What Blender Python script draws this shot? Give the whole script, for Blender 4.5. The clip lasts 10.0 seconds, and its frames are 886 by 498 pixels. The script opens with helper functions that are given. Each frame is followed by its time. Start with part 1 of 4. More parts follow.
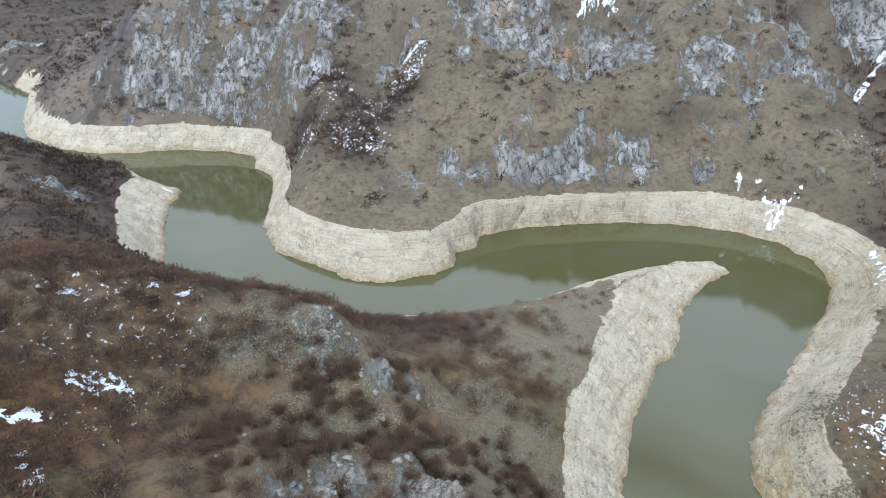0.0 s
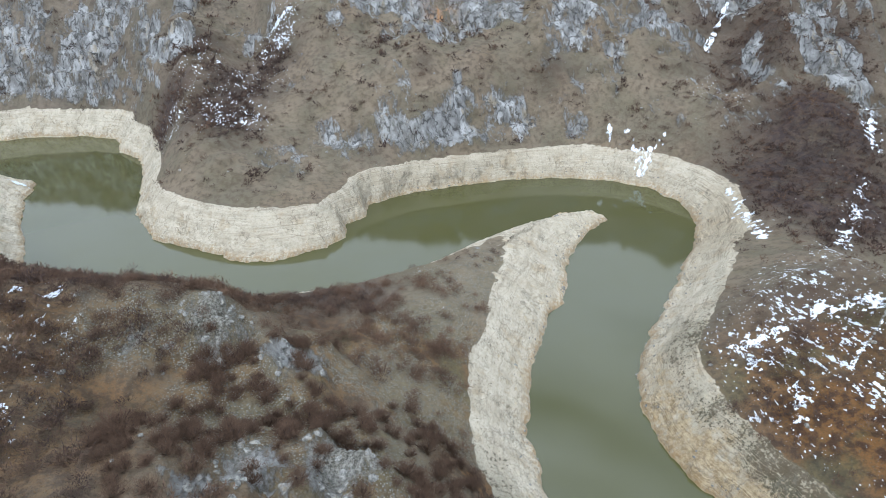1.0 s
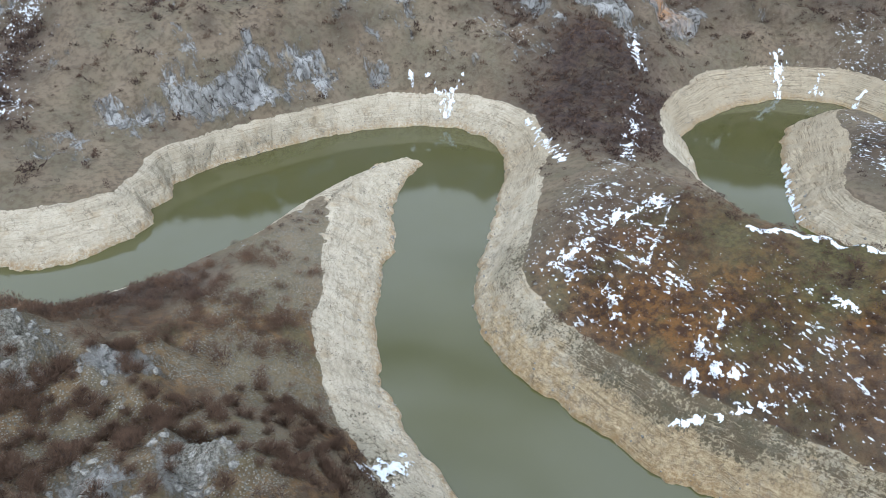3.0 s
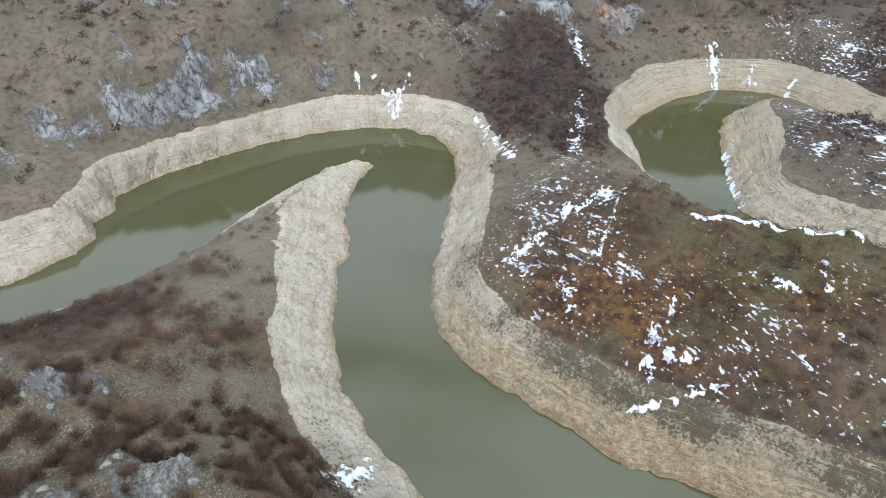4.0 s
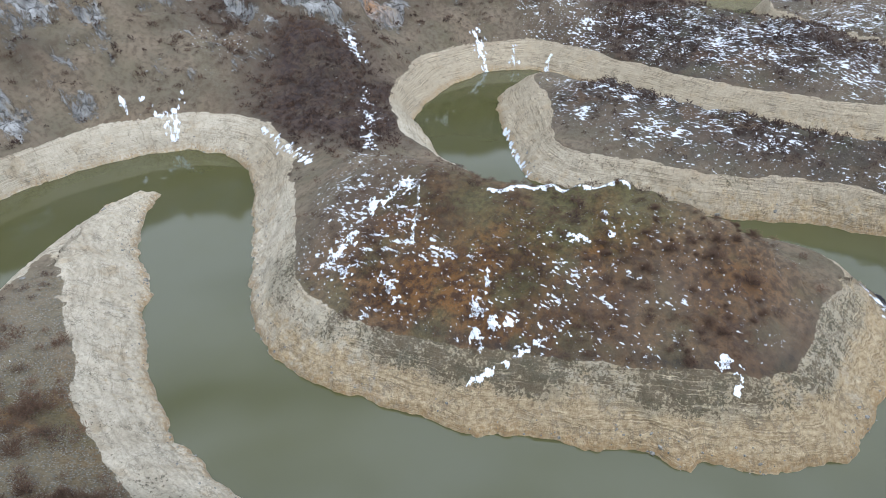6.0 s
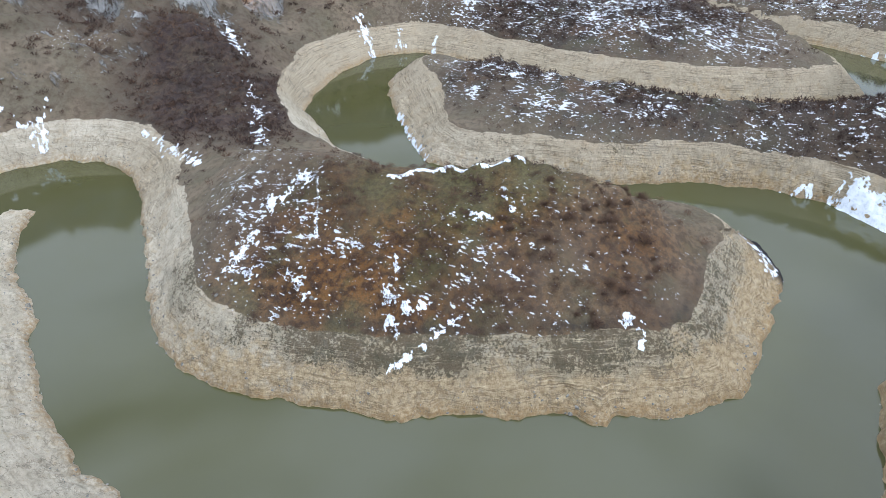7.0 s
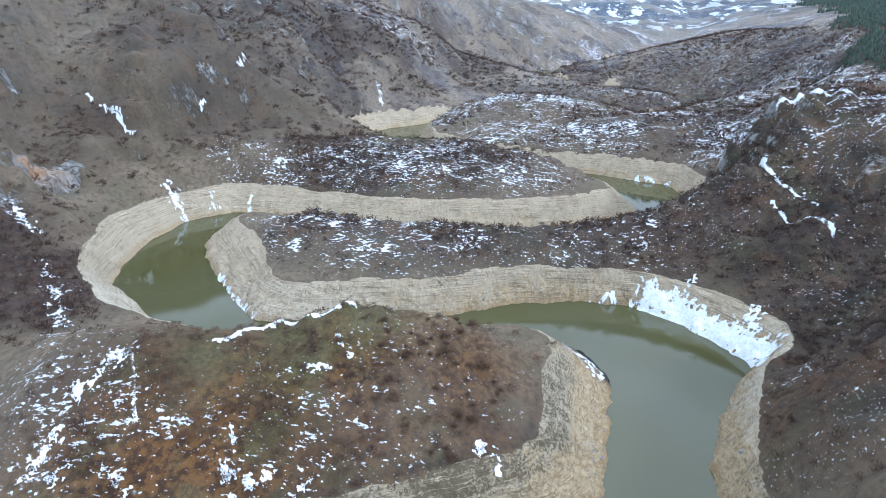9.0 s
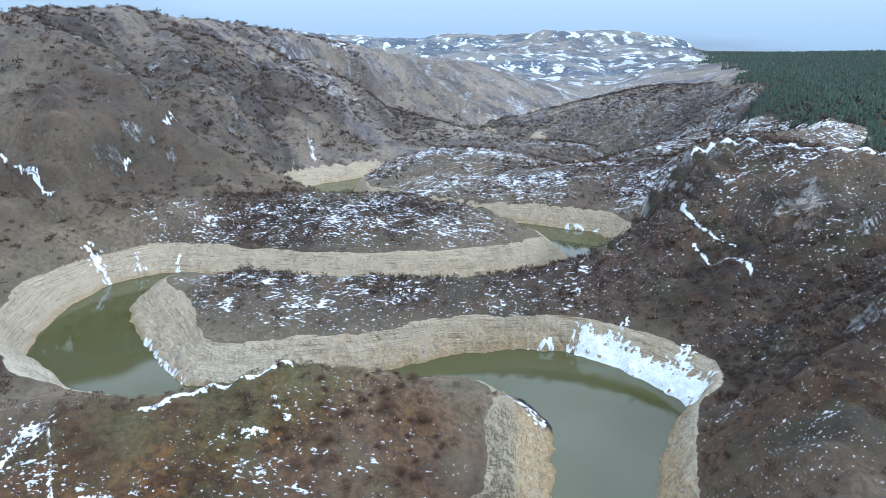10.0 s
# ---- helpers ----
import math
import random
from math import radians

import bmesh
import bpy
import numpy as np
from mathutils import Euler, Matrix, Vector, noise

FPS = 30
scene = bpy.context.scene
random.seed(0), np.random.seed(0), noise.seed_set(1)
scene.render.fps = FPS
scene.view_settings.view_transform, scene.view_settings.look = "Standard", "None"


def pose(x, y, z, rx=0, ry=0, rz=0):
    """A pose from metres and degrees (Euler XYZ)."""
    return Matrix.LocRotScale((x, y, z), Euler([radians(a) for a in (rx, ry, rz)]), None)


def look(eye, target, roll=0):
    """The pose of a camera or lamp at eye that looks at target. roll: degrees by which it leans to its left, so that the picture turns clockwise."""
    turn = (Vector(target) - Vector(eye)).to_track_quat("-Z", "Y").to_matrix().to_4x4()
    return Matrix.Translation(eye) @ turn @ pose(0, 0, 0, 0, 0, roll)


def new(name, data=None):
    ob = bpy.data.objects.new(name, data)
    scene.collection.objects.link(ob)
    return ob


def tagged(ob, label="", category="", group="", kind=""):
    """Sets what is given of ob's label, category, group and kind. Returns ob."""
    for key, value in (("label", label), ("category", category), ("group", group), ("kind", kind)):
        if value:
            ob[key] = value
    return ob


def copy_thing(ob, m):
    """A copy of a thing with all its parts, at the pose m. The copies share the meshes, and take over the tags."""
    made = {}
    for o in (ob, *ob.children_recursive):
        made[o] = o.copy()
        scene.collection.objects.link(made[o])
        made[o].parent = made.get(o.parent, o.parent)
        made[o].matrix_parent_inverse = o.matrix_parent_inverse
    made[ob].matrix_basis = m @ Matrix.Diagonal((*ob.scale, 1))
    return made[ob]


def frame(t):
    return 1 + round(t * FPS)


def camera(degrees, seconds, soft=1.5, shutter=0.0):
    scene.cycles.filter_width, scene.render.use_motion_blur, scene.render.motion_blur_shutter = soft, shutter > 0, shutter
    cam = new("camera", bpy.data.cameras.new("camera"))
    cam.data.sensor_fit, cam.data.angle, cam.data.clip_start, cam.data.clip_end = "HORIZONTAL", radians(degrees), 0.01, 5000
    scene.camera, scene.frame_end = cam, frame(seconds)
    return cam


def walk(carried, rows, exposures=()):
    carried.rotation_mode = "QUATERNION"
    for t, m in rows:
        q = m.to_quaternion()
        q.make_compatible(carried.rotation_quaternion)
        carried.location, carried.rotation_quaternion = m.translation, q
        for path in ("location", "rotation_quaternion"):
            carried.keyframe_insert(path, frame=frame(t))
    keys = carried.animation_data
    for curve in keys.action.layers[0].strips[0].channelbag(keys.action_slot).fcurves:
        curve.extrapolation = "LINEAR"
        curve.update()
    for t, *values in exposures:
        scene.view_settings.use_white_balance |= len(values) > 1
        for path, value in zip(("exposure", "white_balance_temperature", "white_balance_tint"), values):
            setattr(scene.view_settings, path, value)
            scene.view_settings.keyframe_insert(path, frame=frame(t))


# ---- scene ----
# A drone hovers over a river gorge with deep meanders and turns where it is.
# x east, y north, z metres above the water.
EYE = 150.0
cam = camera(69.75, 10.0, soft=0.85)
walk(cam, [
    (0, pose(0, 0, EYE, 62.91, 0, 0.00)),
    (0.5, pose(0, 0, EYE, 61.87, 0, -5.56)),
    (1, pose(0, 0, EYE, 59.97, 0, -11.07)),
    (1.5, pose(0, 0, EYE, 58.72, 0, -15.97)),
    (2, pose(0, 0, EYE, 58.19, 0, -20.68)),
    (2.5, pose(0, 0, EYE, 56.63, 0, -25.42)),
    (2.7, pose(0, 0, EYE, 56.02, 0, -27.32)),
    (3.8, pose(0, 0, EYE, 56.18, 0, -32.80)),
    (4, pose(0, 0, EYE, 55.95, 0, -34.19)),
    (4.5, pose(0, 0, EYE, 55.94, 0, -38.60)),
    (5, pose(0, 0, EYE, 55.97, 0, -43.93)),
    (5.5, pose(0, 0, EYE, 55.98, 0, -49.25)),
    (5.7, pose(0, 0, EYE, 56.10, 0, -51.09)),
    (6.8, pose(0, 0, EYE, 54.64, 0, -62.48)),
    (7, pose(0, 0, EYE, 54.72, 0, -64.32)),
    (7.2, pose(0, 0, EYE, 56.27, 0, -66.34)),
    (7.5, pose(0, 0, EYE, 58.21, 0, -68.85)),
    (8, pose(0, 0, EYE, 61.56, 0, -73.42)),
    (8.5, pose(0, 0, EYE, 64.78, 0, -77.85)),
    (9, pose(0, 0, EYE, 67.62, 0, -81.25)),
    (9.5, pose(0, 0, EYE, 69.97, 0, -84.30)),
    (10, pose(0, 0, EYE, 72.33, 0, -87.32)),
], exposures=[(0.0, -0.33, 5500, 9.0), (4.5, -0.45, 5540, 10.5), (7.5, -0.48, 5440, 12.0), (9.0, -0.32, 5090, 10.0), (10.0, -0.36, 5100, 8.0)])

# ---- light: thin high cloud, soft sun ----
world = bpy.data.worlds.new("sky")
scene.world = world
world.use_nodes = True
wn, wl = world.node_tree.nodes, world.node_tree.links
wn.clear()
w_out = wn.new("ShaderNodeOutputWorld")
w_bg = wn.new("ShaderNodeBackground")
w_sky = wn.new("ShaderNodeTexSky")
w_sky.sky_type = "NISHITA"
w_sky.sun_disc = False
SUN_EL, SUN_AZ = 38.0, 205.0      # azimuth clockwise from north
w_sky.sun_elevation, w_sky.sun_rotation = radians(SUN_EL), radians(SUN_AZ)
w_sky.air_density, w_sky.dust_density, w_sky.altitude = 1.0, 2.0, 900
w_co = wn.new("ShaderNodeTexCoord")
w_map = wn.new("ShaderNodeMapping")
w_map.inputs["Scale"].default_value = (1.0, 1.0, 5.0)
w_noise = wn.new("ShaderNodeTexNoise")
w_noise.inputs["Scale"].default_value = 1.8
w_noise.inputs["Detail"].default_value = 6
w_ramp = wn.new("ShaderNodeValToRGB")
w_ramp.color_ramp.elements[0].position, w_ramp.color_ramp.elements[1].position = 0.22, 0.5
w_mix = wn.new("ShaderNodeMix")
w_mix.data_type = "RGBA"
w_sep = wn.new("ShaderNodeSeparateXYZ")
w_up = wn.new("ShaderNodeMapRange")
for key, value in zip(("From Min", "From Max", "To Min", "To Max"), (0.0, 1.0, 8.4, 33.0)):
    w_up.inputs[key].default_value = value
w_cloud = wn.new("ShaderNodeMix")
w_cloud.data_type, w_cloud.blend_type = "RGBA", "MULTIPLY"
w_cloud.inputs["Factor"].default_value = 1.0
w_tone = wn.new("ShaderNodeValToRGB")
w_tone.color_ramp.elements[0].color, w_tone.color_ramp.elements[1].color = (0.70, 0.86, 1.0, 1), (0.96, 0.99, 1.0, 1)
w_tone.color_ramp.elements[1].position = 0.35
wl.new(w_sep.outputs["Z"], w_tone.inputs["Fac"])
wl.new(w_tone.outputs["Color"], w_cloud.inputs["A"])
wl.new(w_co.outputs["Generated"], w_sep.inputs["Vector"])
wl.new(w_sep.outputs["Z"], w_up.inputs["Value"])
wl.new(w_up.outputs["Result"], w_cloud.inputs["B"])
wl.new(w_cloud.outputs["Result"], w_mix.inputs["B"])
wl.new(w_co.outputs["Generated"], w_map.inputs["Vector"])
wl.new(w_map.outputs["Vector"], w_noise.inputs["Vector"])
wl.new(w_noise.outputs["Fac"], w_ramp.inputs["Fac"])
wl.new(w_ramp.outputs["Color"], w_mix.inputs["Factor"])
wl.new(w_sky.outputs["Color"], w_mix.inputs["A"])
wl.new(w_mix.outputs["Result"], w_bg.inputs["Color"])
w_bg.inputs["Strength"].default_value = 0.11
wl.new(w_bg.outputs["Background"], w_out.inputs["Surface"])

sun = bpy.data.lights.new("sun", "SUN")
sun.energy, sun.angle, sun.color = 2.8, radians(7), (1.0, 0.97, 0.93)
sun_ob = new("sun", sun)
sun_dir = Vector((math.sin(radians(SUN_AZ)) * math.cos(radians(SUN_EL)), math.cos(radians(SUN_AZ)) * math.cos(radians(SUN_EL)), math.sin(radians(SUN_EL))))
sun_ob.matrix_world = look(sun_dir * 800, (0, 0, 0))


# ---- materials ----
def material(name, rough=0.9):
    m = bpy.data.materials.new(name)
    m.use_nodes = True
    b = m.node_tree.nodes["Principled BSDF"]
    b.inputs["Roughness"].default_value = rough
    b.inputs["Specular IOR Level"].default_value = 0.25
    return m, m.node_tree.nodes, m.node_tree.links, b


class Mat:
    """Small helpers to wire a node material."""

    def __init__(self, name, rough=0.9):
        self.m, self.n, self.l, self.b = material(name, rough)
        self.geo = self.n.new("ShaderNodeNewGeometry")

    def put(self, sock, v):
        if isinstance(v, bpy.types.NodeSocket):
            self.l.new(v, sock)
        else:
            sock.default_value = v

    def noise(self, scale, detail=4, rough=0.55, stretch=None, kind="FBM"):
        t = self.n.new("ShaderNodeTexNoise")
        t.inputs["Scale"].default_value = scale
        t.inputs["Detail"].default_value = detail
        t.inputs["Roughness"].default_value = rough
        v = self.geo.outputs["Position"]
        if stretch:
            mp = self.n.new("ShaderNodeMapping")
            mp.inputs["Scale"].default_value = stretch
            self.l.new(v, mp.inputs["Vector"])
            v = mp.outputs["Vector"]
        self.l.new(v, t.inputs["Vector"])
        return t.outputs["Fac"]

    def step(self, v, lo, hi, a=0.0, b=1.0):
        r = self.n.new("ShaderNodeMapRange")
        r.interpolation_type = "SMOOTHSTEP"
        self.put(r.inputs["Value"], v)
        for k, x in zip(("From Min", "From Max", "To Min", "To Max"), (lo, hi, a, b)):
            r.inputs[k].default_value = x
        return r.outputs["Result"]

    def math(self, op, a, b=0.0):
        q = self.n.new("ShaderNodeMath")
        q.operation = op
        self.put(q.inputs[0], a)
        self.put(q.inputs[1], b)
        return q.outputs[0]

    def mix(self, f, a, b, how="MIX"):
        q = self.n.new("ShaderNodeMix")
        q.data_type, q.blend_type = "RGBA", how
        self.put(q.inputs["Factor"], f)
        self.put(q.inputs["A"], (*a, 1) if isinstance(a, tuple) else a)
        self.put(q.inputs["B"], (*b, 1) if isinstance(b, tuple) else b)
        return q.outputs["Result"]

    def attr(self, name):
        q = self.n.new("ShaderNodeAttribute")
        q.attribute_name = name
        return q.outputs["Fac"]

    def bump(self, v, dist, strength=1.0, under=None):
        q = self.n.new("ShaderNodeBump")
        q.inputs["Distance"].default_value, q.inputs["Strength"].default_value = dist, strength
        self.put(q.inputs["Height"], v)
        if under is not None:
            self.l.new(under, q.inputs["Normal"])
        self.l.new(q.outputs["Normal"], self.b.inputs["Normal"])
        return q.outputs["Normal"]

    def colour(self, v):
        self.put(self.b.inputs["Base Color"], v)
        return self.m


def ground_material():
    k = Mat("ground_cover", 0.95)
    fine, mid, wide = k.noise(2.2, 5, 0.65), k.noise(0.35, 5, 0.6), k.noise(0.05, 4)
    grass = k.mix(k.step(wide, 0.35, 0.65), (0.225, 0.176, 0.122), (0.165, 0.140, 0.096))
    grass = k.mix(k.step(mid, 0.42, 0.66, 0.0, 0.8), grass, (0.120, 0.092, 0.062))
    rust = k.mix(k.step(mid, 0.4, 0.6), (0.182, 0.090, 0.028), (0.060, 0.030, 0.016))
    rust = k.mix(k.step(k.noise(1.3, 6, 0.75), 0.5, 0.64, 0.0, 0.7), rust, (0.078, 0.052, 0.026))
    rust = k.mix(k.step(wide, 0.52, 0.66, 0.0, 0.8), rust, k.mix(k.step(k.noise(0.7, 5, 0.7), 0.4, 0.6), (0.130, 0.110, 0.044), (0.070, 0.062, 0.026)))
    col = k.mix(k.attr("rust"), grass, rust)
    col = k.mix(k.attr("olive"), col, k.mix(k.step(k.noise(0.6, 6, 0.72), 0.40, 0.60), (0.120, 0.108, 0.040), (0.062, 0.054, 0.024)))
    litter = k.mix(k.step(mid, 0.4, 0.6), (0.046, 0.032, 0.029), (0.076, 0.050, 0.038))
    col = k.mix(k.attr("scrub"), col, litter)
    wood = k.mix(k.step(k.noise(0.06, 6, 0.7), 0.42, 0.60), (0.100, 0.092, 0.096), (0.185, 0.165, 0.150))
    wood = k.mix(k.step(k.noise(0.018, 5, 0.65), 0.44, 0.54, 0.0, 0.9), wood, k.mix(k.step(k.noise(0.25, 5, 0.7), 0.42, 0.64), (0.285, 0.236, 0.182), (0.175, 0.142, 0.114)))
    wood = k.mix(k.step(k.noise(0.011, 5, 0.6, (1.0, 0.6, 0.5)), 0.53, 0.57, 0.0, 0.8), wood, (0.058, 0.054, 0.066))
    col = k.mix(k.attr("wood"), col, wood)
    shade_scrub = k.mix(k.step(k.noise(0.09, 6, 0.7), 0.42, 0.6), (0.030, 0.027, 0.025), (0.066, 0.045, 0.031))
    shade_scrub = k.mix(k.step(k.noise(0.035, 4), 0.52, 0.66, 0.0, 0.8), shade_scrub, (0.046, 0.050, 0.026))
    shade_scrub = k.mix(k.step(k.noise(0.045, 5, 0.65), 0.53, 0.64, 0.0, 0.8), shade_scrub, (0.090, 0.050, 0.026))
    col = k.mix(k.attr("dark"), col, shade_scrub)
    # far woods, fields and snow, with distance haze put into their colour as blue
    hazy_fields = k.mix(k.step(k.noise(0.0045, 6, 0.62), 0.47, 0.55), (0.066, 0.086, 0.116), (0.180, 0.176, 0.165))
    hazy_fields = k.mix(k.step(k.noise(0.013, 6, 0.62, (0.6, 1.3, 1)), 0.555, 0.585), hazy_fields, (0.60, 0.66, 0.74))
    col = k.mix(k.attr("hazy_fields"), col, hazy_fields)
    # small stones and bare earth between the tufts
    chips = k.n.new("ShaderNodeTexVoronoi")
    chips.inputs["Scale"].default_value = 1.9
    chips.distance = "CHEBYCHEV"
    k.l.new(k.geo.outputs["Position"], chips.inputs["Vector"])
    chip_f = k.math("MULTIPLY", k.step(k.math("ADD", chips.outputs["Distance"], k.math("MULTIPLY", chips.outputs["Color"], 0.34)), 0.56, 0.46), k.math("MULTIPLY", k.step(k.attr("stony"), 0.15, 0.6), k.step(mid, 0.32, 0.5)))
    turf = k.mix(k.step(k.noise(0.9, 5, 0.7), 0.4, 0.6), (0.215, 0.178, 0.106), (0.140, 0.110, 0.060))
    col = k.mix(k.math("MULTIPLY", k.attr("stony"), 0.75), col, turf)
    col = k.mix(chip_f, col, k.mix(k.step(chips.outputs["Color"], 0.2, 0.8), (0.15, 0.14, 0.115), (0.34, 0.318, 0.265)))
    col = k.mix(k.math("MULTIPLY", k.step(fine, 0.58, 0.68, 0.0, 0.4), k.math("SUBTRACT", 1.0, k.math("MULTIPLY", k.attr("dark"), 0.85))), col, (0.185, 0.162, 0.128))
    # limestone
    seam = k.noise(0.13, 8, 0.66, (1.4, 0.75, 0.65))
    joint = k.n.new("ShaderNodeTexVoronoi")
    joint.feature = "DISTANCE_TO_EDGE"
    joint.inputs["Scale"].default_value = 0.13
    bent = k.n.new("ShaderNodeMapping")
    bent.inputs["Scale"].default_value = (1.5, 0.7, 0.6)
    wob = k.n.new("ShaderNodeVectorMath")
    wob.operation = "MULTIPLY_ADD"
    shift = k.n.new("ShaderNodeTexNoise")
    shift.inputs["Scale"].default_value, shift.inputs["Detail"].default_value = 0.22, 4
    k.l.new(k.geo.outputs["Position"], shift.inputs["Vector"])
    k.l.new(shift.outputs["Color"], wob.inputs[0])
    wob.inputs[1].default_value = (9, 9, 9)
    k.l.new(k.geo.outputs["Position"], wob.inputs[2])
    k.l.new(wob.outputs["Vector"], bent.inputs["Vector"])
    k.l.new(bent.outputs["Vector"], joint.inputs["Vector"])
    cleft = k.math("MULTIPLY", k.step(joint.outputs["Distance"], 0.10, 0.015), k.step(k.noise(0.3, 4), 0.36, 0.56))
    rock = k.mix(k.step(seam, 0.36, 0.62), (0.165, 0.158, 0.148), (0.330, 0.325, 0.312))
    rock = k.mix(k.step(k.noise(0.06, 6, 0.68, (1.4, 0.8, 0.6)), 0.50, 0.62), rock, (0.450, 0.442, 0.425))
    rock = k.mix(k.step(k.noise(0.075, 6, 0.7, (1.5, 0.7, 0.5)), 0.54, 0.66, 0.0, 0.75), rock, (0.325, 0.265, 0.175))
    rock = k.mix(k.step(k.noise(0.22, 7, 0.74, (1.6, 0.8, 0.5)), 0.55, 0.66, 0.0, 0.8), rock, (0.105, 0.096, 0.082))
    # shade inside the clefts, put into the rock colour
    rock = k.mix(k.math("MULTIPLY", cleft, 0.8), rock, (0.055, 0.052, 0.048))
    rock = k.mix(k.math("MULTIPLY", k.attr("stony"), 0.9), rock, k.mix(k.step(k.noise(1.5, 8, 0.78), 0.40, 0.60), (0.075, 0.066, 0.045), (0.33, 0.308, 0.255)))
    rock_n = k.math("ADD", k.math("SUBTRACT", k.noise(0.5, 6, 0.72, (1.3, 0.6, 0.6)), 0.5), k.math("MULTIPLY", k.math("SUBTRACT", k.noise(0.085, 6, 0.7, (1.6, 0.8, 0.6)), 0.5), 1.5))
    rock_f = k.step(k.math("ADD", k.attr("rock"), k.math("MULTIPLY", rock_n, 1.35)), 0.42, 0.74)
    rock = k.mix(k.math("MULTIPLY", k.attr("stain"), k.step(seam, 0.35, 0.6)), rock, (0.42, 0.22, 0.09))
    col = k.mix(rock_f, col, rock)
    col = k.mix(k.attr("earth"), col, (0.30, 0.17, 0.095))
    # bleached bank with flat beds
    beds = k.noise(1.0, 5, 0.6, (0.02, 0.02, 0.8))
    thin = k.math("ADD", k.math("MULTIPLY", k.noise(1.0, 3, 0.6, (0.05, 0.05, 3.6)), 0.75), k.math("MULTIPLY", k.noise(1.3, 5, 0.7), 0.25))
    broken = k.step(k.noise(0.11, 6, 0.7), 0.36, 0.56)
    bank = k.mix(k.step(k.noise(0.12, 6, 0.7), 0.35, 0.65), (0.505, 0.440, 0.330), (0.635, 0.570, 0.445))
    bank = k.mix(k.step(beds, 0.50, 0.62, 0.0, 0.4), bank, (0.40, 0.34, 0.25))
    bank = k.mix(k.math("MULTIPLY", k.attr("strata"), 0.75), bank, (0.38, 0.308, 0.205))
    bank = k.mix(k.step(k.noise(0.09, 5, 0.65), 0.54, 0.68, 0.0, 0.6), bank, (0.42, 0.325, 0.205))
    bank = k.mix(k.step(k.noise(0.8, 6, 0.75), 0.52, 0.66, 0.0, 0.4), bank, (0.30, 0.26, 0.20))
    bank = k.mix(k.step(k.noise(2.4, 4, 0.7), 0.56, 0.66, 0.0, 0.45), bank, (0.22, 0.19, 0.145))
    bank = k.mix(k.step(k.noise(0.055, 6, 0.7), 0.54, 0.70, 0.0, 0.35), bank, (0.28, 0.26, 0.21))
    gold = k.step(k.math("ADD", k.attr("gold"), k.math("MULTIPLY", k.math("SUBTRACT", k.noise(0.3, 6, 0.72), 0.5), 1.8)), 0.36, 0.72, 0.0, 0.9)
    bank = k.mix(gold, bank, k.mix(k.step(k.noise(0.6, 6, 0.75, (0.8, 0.8, 1.2)), 0.36, 0.64), (0.27, 0.190, 0.098), (0.50, 0.390, 0.232)))
    tuft = k.math("ADD", k.math("MULTIPLY", k.noise(1.1, 5, 0.7), 0.6), k.math("MULTIPLY", k.noise(0.2, 5, 0.7), 0.4))
    bank = k.mix(k.step(k.math("ADD", k.attr("dry"), k.math("MULTIPLY", k.math("SUBTRACT", k.noise(0.06, 5, 0.65), 0.5), 1.6)), 0.40, 0.75, 0.0, 0.55), bank, (0.300, 0.268, 0.190))
    bank = k.mix(k.step(k.math("ADD", k.attr("dry"), k.math("MULTIPLY", k.math("SUBTRACT", tuft, 0.5), 4.2)), 0.62, 0.90, 0.0, 0.85), bank, k.mix(k.step(k.noise(0.12, 5, 0.7), 0.42, 0.58), (0.062, 0.056, 0.032), (0.098, 0.074, 0.044)))
    bedded = k.math("MULTIPLY", k.math("ADD", k.math("MULTIPLY", k.attr("strata"), 0.75), 0.34), broken)
    bank = k.mix(k.math("MULTIPLY", k.step(thin, 0.51, 0.59, 0.0, 0.62), bedded), bank, (0.140, 0.104, 0.058))
    bank = k.mix(k.math("MULTIPLY", k.step(thin, 0.46, 0.39, 0.0, 0.50), bedded), bank, (0.62, 0.515, 0.350))
    streak = k.step(k.noise(1.0, 5, 0.7, (0.5, 0.5, 0.06)), 0.54, 0.66, 0.0, 0.35)
    bank = k.mix(streak, bank, (0.25, 0.22, 0.17))
    crack = k.step(k.math("ABSOLUTE", k.math("SUBTRACT", k.noise(0.10, 5, 0.6, (1, 1, 0.35)), 0.5)), 0.016, 0.004, 0.0, 0.55)
    bank = k.mix(k.math("MULTIPLY", crack, broken), bank, (0.17, 0.14, 0.10))
    bank = k.mix(k.math("MULTIPLY", k.attr("lip"), k.step(k.noise(0.7, 5, 0.7), 0.38, 0.6)), bank, (0.34, 0.225, 0.105))
    bank = k.mix(k.attr("wet"), bank, (0.022, 0.021, 0.022))
    bank_f = k.step(k.math("ADD", k.attr("bank"), k.math("MULTIPLY", k.math("SUBTRACT", mid, 0.5), 0.7)), 0.42, 0.58)
    col = k.mix(bank_f, col, bank)
    # old snow in the lee
    flake = k.math("ADD", k.math("MULTIPLY", k.noise(0.55, 4, 0.62, (1.3, 0.65, 1.5)), 0.62), k.math("MULTIPLY", k.noise(0.15, 5, 0.62, (1.4, 0.8, 1)), 0.38))
    snow_f = k.step(k.math("ADD", k.attr("snow"), k.math("MULTIPLY", k.math("SUBTRACT", flake, 0.5), 4.3)), 0.98, 1.06)
    bits = k.math("MULTIPLY", k.step(k.noise(0.75, 3, 0.62, (1.2, 0.7, 1.8)), 0.655, 0.675), k.step(k.attr("snow"), 0.30, 0.46))
    col = k.mix(k.math("MAXIMUM", snow_f, bits), col, (0.72, 0.745, 0.78))
